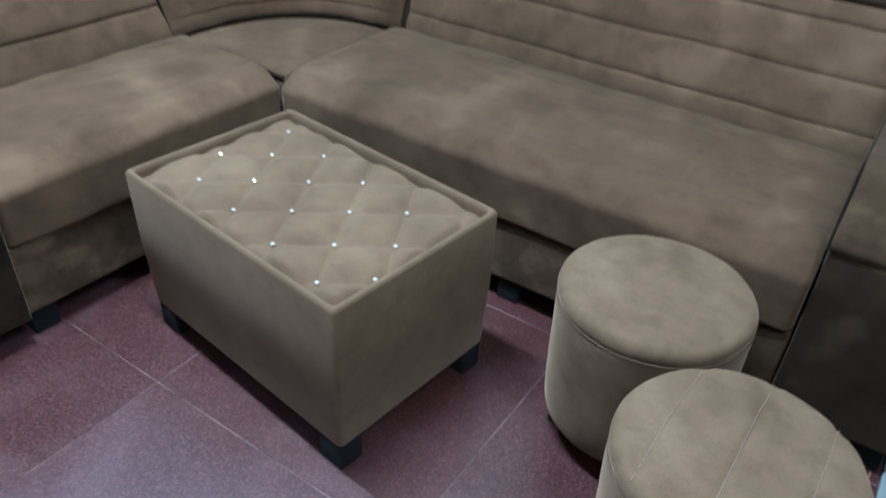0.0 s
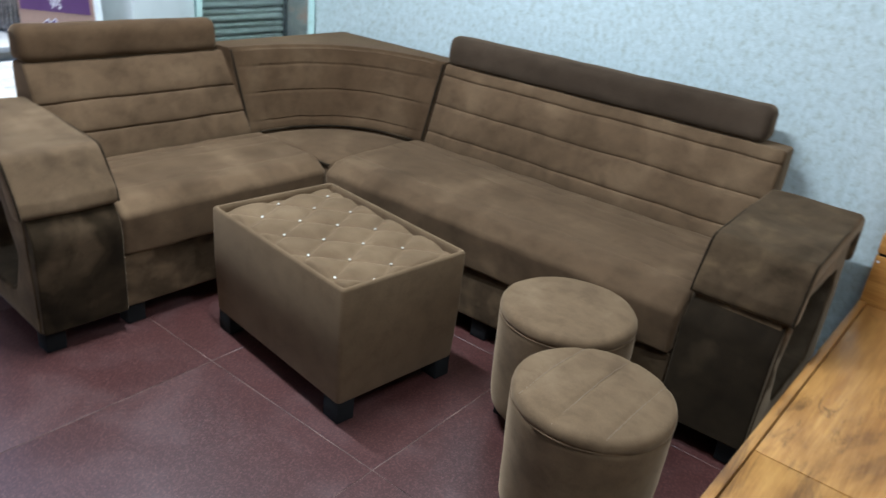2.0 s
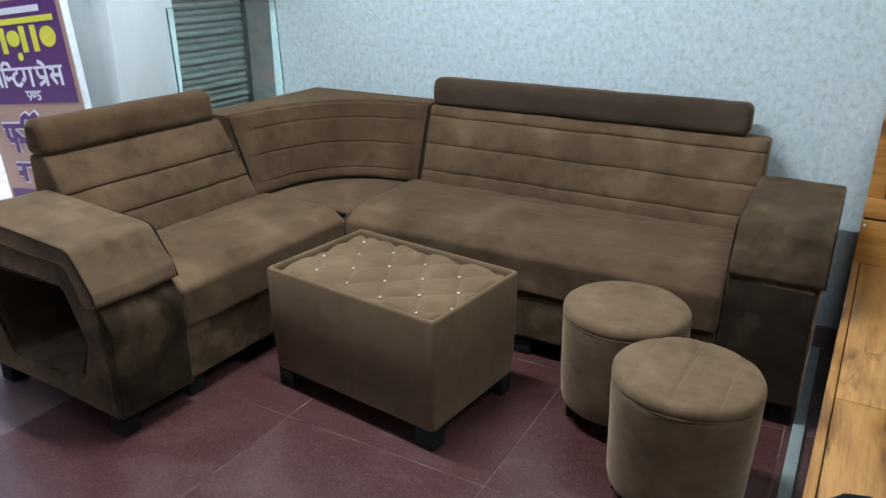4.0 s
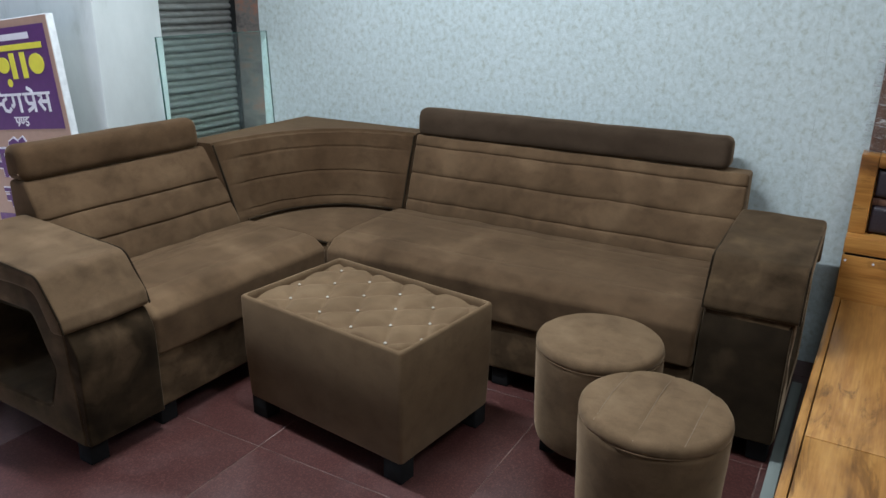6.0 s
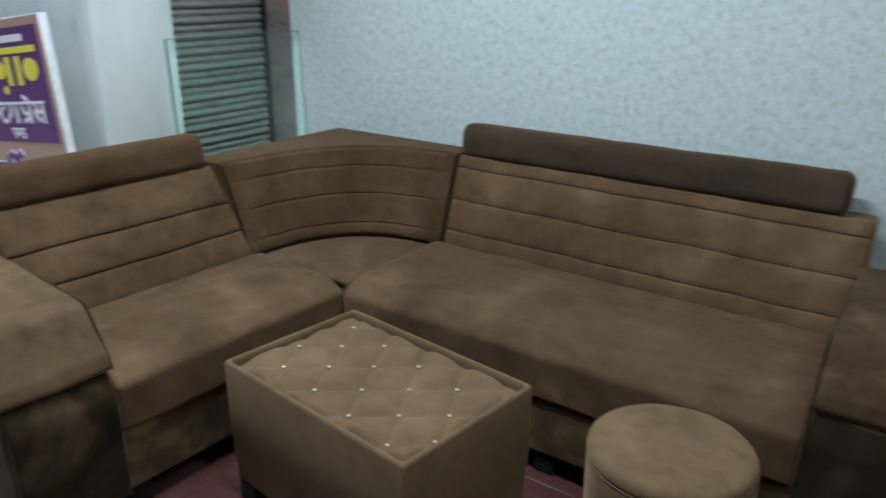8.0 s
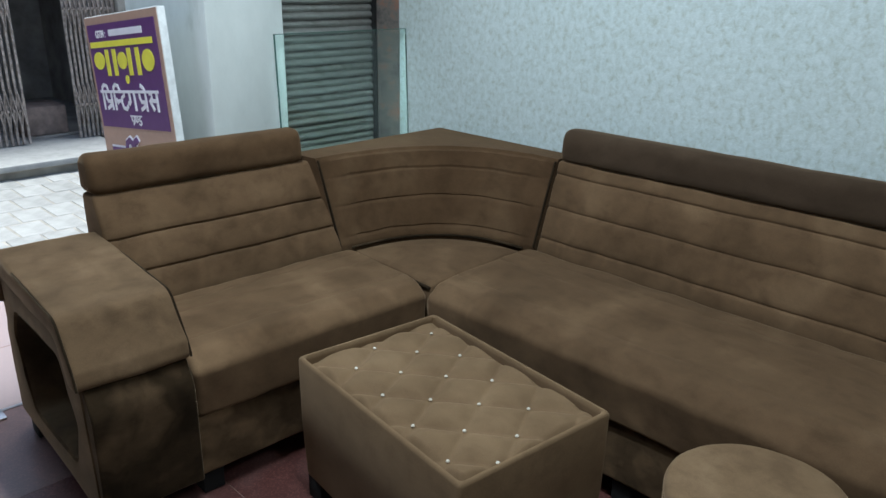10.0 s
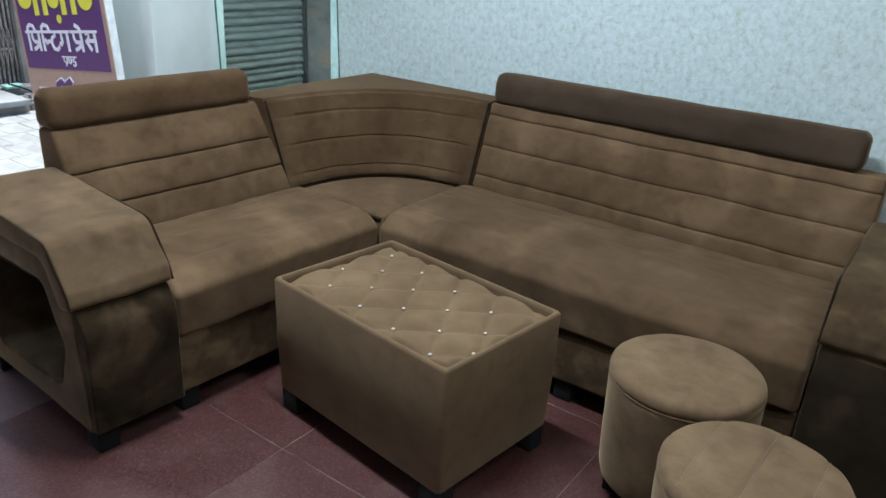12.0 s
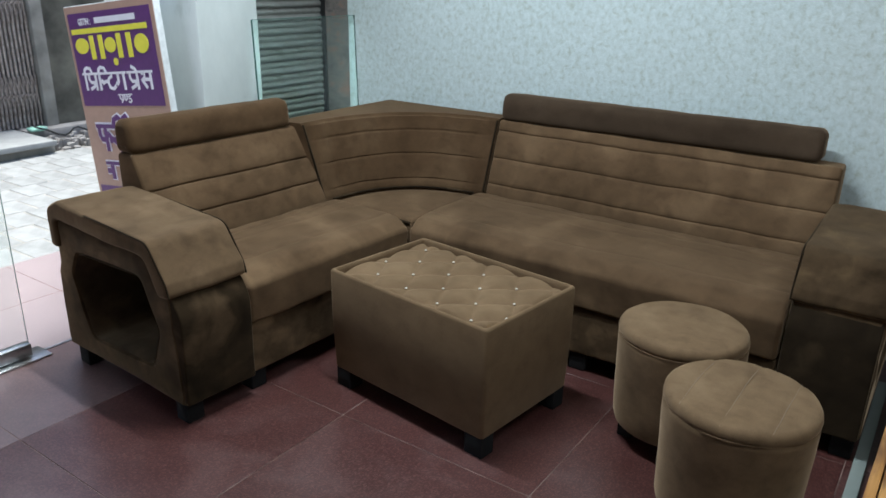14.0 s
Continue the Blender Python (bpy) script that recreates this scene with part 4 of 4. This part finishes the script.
def sign():
    s = thing("sign_board", pose(-1.405, -0.84, 0.068, 0, -6.2, 0), "tilted purple and tan sign board with yellow and white lettering", "sign")
    w, h = 0.357, 1.20
    dz = -0.02
    part("board", box(-w, w, 0.0, 0.032, -0.07, h + dz, 0.003), WHITE_EDGE, s, "white box frame of the sign")
    part("print", box(-w + 0.004, w - 0.004, -0.003, -0.0005, -0.066, h + dz - 0.004), SIGN_TAN, s, "tan printed face")
    top = h + dz
    part("purple_field", box(-w + 0.028, w - 0.030, -0.0055, -0.0035, top - 0.465, top - 0.035), SIGN_PURPLE, s, "purple printed field")
    part("purple_field", box(-w + 0.028, w - 0.030, -0.0055, -0.0035, -0.06, top - 0.86), SIGN_PURPLE, s, "purple printed field")

    def word(x0, x1, z1, hh, mat, strokes, y=-0.008, grow=0.0):
        """One word as plain bars: a head bar with strokes under it."""
        g = grow
        bm = box(x0 - g, x1 + g, y, y + 0.002, z1 - hh * 0.16 - g, z1 + g)
        rng = random.Random(int(z1 * 1000 + x0 * 77))
        for k in range(strokes):
            c = x0 + (x1 - x0) * (k + 0.6) / strokes
            t = (x1 - x0) / strokes
            box(c - t * 0.16 - g, c + t * 0.18 + g, y, y + 0.002, z1 - hh * rng.uniform(0.8, 1.0) - g, z1 - hh * 0.17 - g, bm=bm)
            if k % 2 == 0:
                box(c - t * 0.55 - g, c - t * 0.17 - g, y, y + 0.002, z1 - hh * rng.uniform(0.5, 0.6) - g, z1 - hh * rng.uniform(0.30, 0.38) + g, bm=bm)
        part("lettering", bm, mat, s, "plain lettering bars")

    def script(letters, x0, z1, em, mat, wide=1.76, y=-0.008, pen_width=0.095):
        """Letters that hang from a head bar, drawn as flat strokes."""
        bm = bmesh.new()
        pen, depth = x0, y
        for name, advance in letters:
            for stroke in GLYPHS[name]:
                pts = [Vector((pen + px * em * wide, z1 - em + pz * em)) for px, pz in stroke]
                sides = []
                for i, p in enumerate(pts):
                    t = (pts[min(i + 1, len(pts) - 1)] - pts[max(i - 1, 0)]).normalized() * em * pen_width
                    sides.append([bm.verts.new((p.x + k * -t.y, d, p.y + k * t.x)) for k, d in ((1, depth), (-1, depth), (-1, y + 0.002), (1, y + 0.002))])
                for a, b in zip(sides, sides[1:]):
                    for i in range(4):
                        bm.faces.new((a[i - 1], a[i], b[i], b[i - 1]))
                bm.faces.new(sides[0])
                bm.faces.new(sides[-1])
                depth -= 0.00012
            pen += advance * em * wide
        k = pen_width - 0.095
        box(x0 - em * (0.06 + k), pen + em * k, depth - 0.0006, y + 0.002, z1 - em * (0.09 + k), z1 + em * (0.05 + k), bm=bm)
        part("lettering", bm, mat, s, "printed lettering hung from a head bar")

    small = bpy.data.curves.new("caption", "FONT")
    small.body, small.size, small.extrude, small.offset = "GSTIN :", 0.042, 0.0006, 0.0008
    cap = new("lettering", small)
    cap.parent, cap.matrix_local = s, pose(-0.243, -0.0068, top - 0.090, 90, 0, 0)
    cap.scale = (0.74, 1.0, 1.0)
    cap.data.materials.append(SIGN_WHITE)
    part("number_bar", box(-0.105, 0.214, -0.0075, -0.0058, top - 0.088, top - 0.062), SIGN_WHITE, s, "plain white bar in place of a number")
    # the firm's name as plain yellow shapes under a head bar
    z1 = top - 0.106
    part("name_bar", box(-0.315, 0.292, -0.0085, -0.0060, z1 - 0.024, z1, 0.0008, 1), SIGN_YELLOW, s, "plain yellow bar of the firm's name")
    for c, wide, drop in ((-0.158, 0.036, 0.142), (-0.085, 0.036, 0.142), (0.062, 0.036, 0.142), (0.140, 0.036, 0.142)):
        part("name_bar", box(c - wide / 2, c + wide / 2, -0.0085, -0.0060, z1 - drop, z1 - 0.034, 0.0008, 1), SIGN_YELLOW, s, "plain yellow bar of the firm's name")
    for c, rx, rz, dz in ((-0.245, 0.056, 0.036, 0.078), (-0.010, 0.044, 0.034, 0.082), (0.232, 0.052, 0.042, 0.086), (0.012, 0.017, 0.017, 0.158)):
        oval = skin([[Vector((c + rx * math.cos(a), y, z1 - dz + rz * math.sin(a))) for a in [2 * math.pi * k / 28 for k in range(28)]] for y in (-0.0085, -0.0060)])
        part("name_dot", oval, SIGN_YELLOW, s, "plain yellow oval of the firm's name")
    script(((("i", 0.20), ("pra", 0.58), ("i", 0.20), ("n", 0.30), ("tta", 0.46), ("ga", 0.56))), -0.285, top - 0.312, 0.080, SIGN_WHITE, 1.92)
    script((("pra", 0.58), ("e", 0.04), ("sa", 0.62)), 0.084, top - 0.312, 0.080, SIGN_WHITE, 1.92)
    script((("ea", 0.60), ("nn", 0.42), ("dda", 0.50)), -0.018, top - 0.412, 0.040, SIGN_WHITE, 1.76)
    trade = (("pha", 0.86), ("na", 0.52), ("ii", 0.30), ("reph", 0.02))
    script(trade, -0.250, top - 0.560, 0.125, SIGN_WHITE, 1.15, -0.0062, 0.17)
    script(trade, -0.250, top - 0.560, 0.125, SIGN_PURPLE, 1.15, -0.0095, 0.105)
    word(-0.235, 0.18, top - 0.735, 0.105, SIGN_WHITE, 5, -0.0062, 0.006)
    word(-0.235, 0.18, top - 0.735, 0.105, SIGN_PURPLE, 5, -0.0095)
    word(-0.22, 0.20, top - 0.90, 0.10, SIGN_YELLOW, 6)


sign()

FX = -5.25
tagged(part("kerb", box(-6.6, -4.66, -9, 0.46, -0.15, -0.055, 0.012), CONCRETE), "raised concrete step along the opposite shops", "kerb", kind="structure")
tagged(part("kerb_slab", box(-6.6, -4.58, -9, 0.44, -0.053, -0.005, 0.01), PAVING), "pale stone slab on the opposite step", "kerb", kind="structure")
house = thing("opposite_house", pose(FX, 0, -0.005), "dim green-grey shop house across the street with a dark open doorway", "building")
# Wall tops are unseen, kept low so that sky reflects in the shop floor.
part("wall", box(-0.25, 0, 0.84, 7.5, 0, 2.9), FACADE, house, "stained green-grey plaster")
part("wall", box(-0.25, 0, -7.5, -1.35, 0, 2.9), FACADE, house)
part("wall", box(-0.25, 0, -1.349, 0.839, 2.6, 2.9), FACADE, house)
part("door_post", box(-0.20, 0.02, 0.72, 0.832, 0, 2.6, 0.008), CONCRETE, house, "pale concrete door post")
part("room_back", box(-2.6, -2.5, -1.6, 1.2, 0, 2.7), LIFTED_GREY, house, "dark room wall")
part("room_side", box(-2.499, -0.26, 0.9, 1.0, 0, 2.7), LIFTED_GREY, house)
part("room_side", box(-2.499, -0.26, -1.6, -1.5, 0, 2.7), LIFTED_GREY, house)
part("room_ceiling", box(-2.6, -0.26, -1.6, 1.2, 2.701, 2.8), LIFTED_GREY, house)
part("room_floor", box(-2.499, -0.25, -1.49, 0.89, 0.002, 0.02), LIFTED_GREY, house)
tagged(part("stone_block", box(-5.85, -5.50, -0.10, 0.26, 0.016, 0.27, 0.02), BLOCK), "rough reddish stone block inside the dark doorway", "block")
tagged(part("plinth", box(FX - 0.3, FX + 0.14, 0.47, 9, -0.15, -0.006, 0.02), LIFTED_GREY), "dark rough footing under the opposite wall", "kerb", kind="structure")
rng = random.Random(5)
heap = bmesh.new()
for k in range(160):
    cx, cy = rng.uniform(-5.08, -4.55), rng.uniform(0.5, 1.5)
    sz = rng.uniform(0.010, 0.032)
    top_z = -0.145 + 0.10 * max(0.0, 1 - abs(cx + 4.98) / 0.40) * rng.uniform(0.4, 1.0)
    box(cx - sz, cx + sz * rng.uniform(0.6, 1.2), cy - sz, cy + sz * rng.uniform(0.6, 1.4), -0.15, top_z + sz * 0.6, sz * 0.25, 1, bm=heap)
tagged(part("rubble", heap, LIFTED_GREY), "grey heap of broken stone and dirt beside the step", "rubble", kind="stuff")
tagged(part("cable", tube([(-4.95 + 0.10 * math.sin(k * 0.7), 0.45 + 0.075 * k, 0.03 - 0.012 * k + 0.03 * math.cos(k * 1.1)) for k in range(12)], 0.007, 8), BLACK_PLASTIC), "black cable trailing over the rubble by the step", "cable")
tagged(part("plastic_bag", loft(round_poly([(0.47, -0.004, 0.01), (0.47, 0.02, 0.01), (0.62, 0.03, 0.012), (0.62, -0.004, 0.01)], 0.02), -5.14, -5.04, 0.01, 0.02, 0.008), GREEN_BAG), "crumpled pale green plastic bag on the step", "litter")


def folding_gate(y0, y1, n, label):
    g = thing("folding_gate", pose(FX - 0.05, 0, 0.0), label, "gate", "folding steel gates")
    for i in range(n):
        y = y0 + (y1 - y0) * i / (n - 1)
        part("bar", box(-0.012, 0.012, y - 0.010, y + 0.010, 0.0, 2.5, 0.002, 1), RUST, g)
    for i in range(n - 1):
        ya, yb = y0 + (y1 - y0) * i / (n - 1), y0 + (y1 - y0) * (i + 1) / (n - 1)
        for k in range(3):
            z = 0.12 + k * 0.80
            part("lattice_strip", tube([(0.018, ya, z), (0.018, yb, z + 0.34)], 0.006, 5), RUST, g)
            part("lattice_strip", tube([(0.030, ya, z + 0.34), (0.030, yb, z)], 0.006, 5), RUST, g)
            part("pivot", box(0.012, 0.038, ya - 0.009, ya + 0.009, z + 0.16, z + 0.18), RUST, g)


folding_gate(-1.0, -0.14, 20, "rusty folding steel gate drawn aside at the doorway")
folding_gate(0.28, 0.70, 12, "rusty folding steel gate bunched against the door post")


# ---- floor pieces and paving ----
floor = tagged(part("floor", box(-1.95, EAST, SOUTH, WALL_Y, -0.06, -0.0014), GROUT), "dusty red terrazzo tile floor with pale joints", "floor", kind="structure")
TX, TY, TS = 0.272, -1.292, 0.704
tile = box(-TS / 2 + 0.0013, TS / 2 - 0.0013, -TS / 2 + 0.0013, TS / 2 - 0.0013, -0.02, 0.0, 0.0007, 1)
tile_ob = part("tile", tile, TERRAZZO, floor)
tile_ob.location = (TX + TS / 2, TY + TS / 2, 0)
glare_tile = None
for i in range(-4, 6):
    for j in range(-5, 3):
        cx, cy = TX + TS * (i + 0.5), TY + TS * (j + 0.5)
        if (i, j) == (0, 0) or cx + TS / 2 > EAST + 0.3 or cx - TS / 2 < -2.7:
            continue
        x0, x1 = max(cx - TS / 2, -0.95), min(cx + TS / 2, EAST)
        y0, y1 = max(cy - TS / 2, SOUTH), min(cy + TS / 2, WALL_Y)
        if x1 - x0 < 0.02 or y1 - y0 < 0.02:
            continue
        if x1 - x0 > TS - 0.001 and y1 - y0 > TS - 0.001:
            # Tiles beside the door take the copy paled for daylight glare.
            if cx < -0.3:
                if glare_tile is None:
                    glare_tile = tile_ob.data.copy()
                    glare_tile.materials[0] = TERRAZZO_GLARE
            o = new("tile", glare_tile if cx < -0.3 else tile_ob.data)
            o.parent, o.location = floor, (cx, cy, random.uniform(-0.0004, 0.0003))
            o.rotation_euler = (0, 0, math.pi / 2 * random.randrange(4))
        else:
            part("tile", box(x0 + 0.0013, x1 - 0.0013, y0 + 0.0013, y1 - 0.0013, -0.02, 0.0, 0.0007, 1), TERRAZZO_GLARE if x0 < -0.9 else TERRAZZO, floor)

# Step tiles: real dust, plus daylight glare put into the paler colour.
for j in range(-5, 3):
    for x0, x1 in ((-1.95, -1.45), (-1.447, -0.953)):
        y0, y1 = max(TY + TS * j, SOUTH), min(TY + TS * (j + 1), 0.25)
        if y1 - y0 > 0.02:
            part("step_tile", box(x0, x1 - 0.001, y0 + 0.0014, y1 - 0.0014, -0.02, -0.001, 0.0012, 1), TERRAZZO_DUST_GLARE, floor, "dusty red tile outside the doorway, paled for daylight glare")

road = tagged(part("pavement", box(-4.66, -1.96, -3.4, 3.2, -0.16, -0.1245), CONCRETE), "pale concrete block paving of the lane", "pavement", kind="structure")
pb = box(-0.146, 0.146, -0.096, 0.096, -0.05, 0.0, 0.006, 1)
pb_ob = part("paving_block", pb, PAVING, road)
pb_ob.location = (-2.11, -1.5, -0.12)
for i in range(9):
    for j in range(30):
        x, y = -2.11 - i * 0.30, -3.2 + j * 0.20 + (i % 2) * 0.1
        o = new("paving_block", pb_ob.data)
        o.parent, o.location = road, (x, y, -0.121 + random.uniform(-0.002, 0.003))
        o.rotation_euler = (random.uniform(-0.008, 0.008), random.uniform(-0.008, 0.008), random.uniform(-0.02, 0.02))
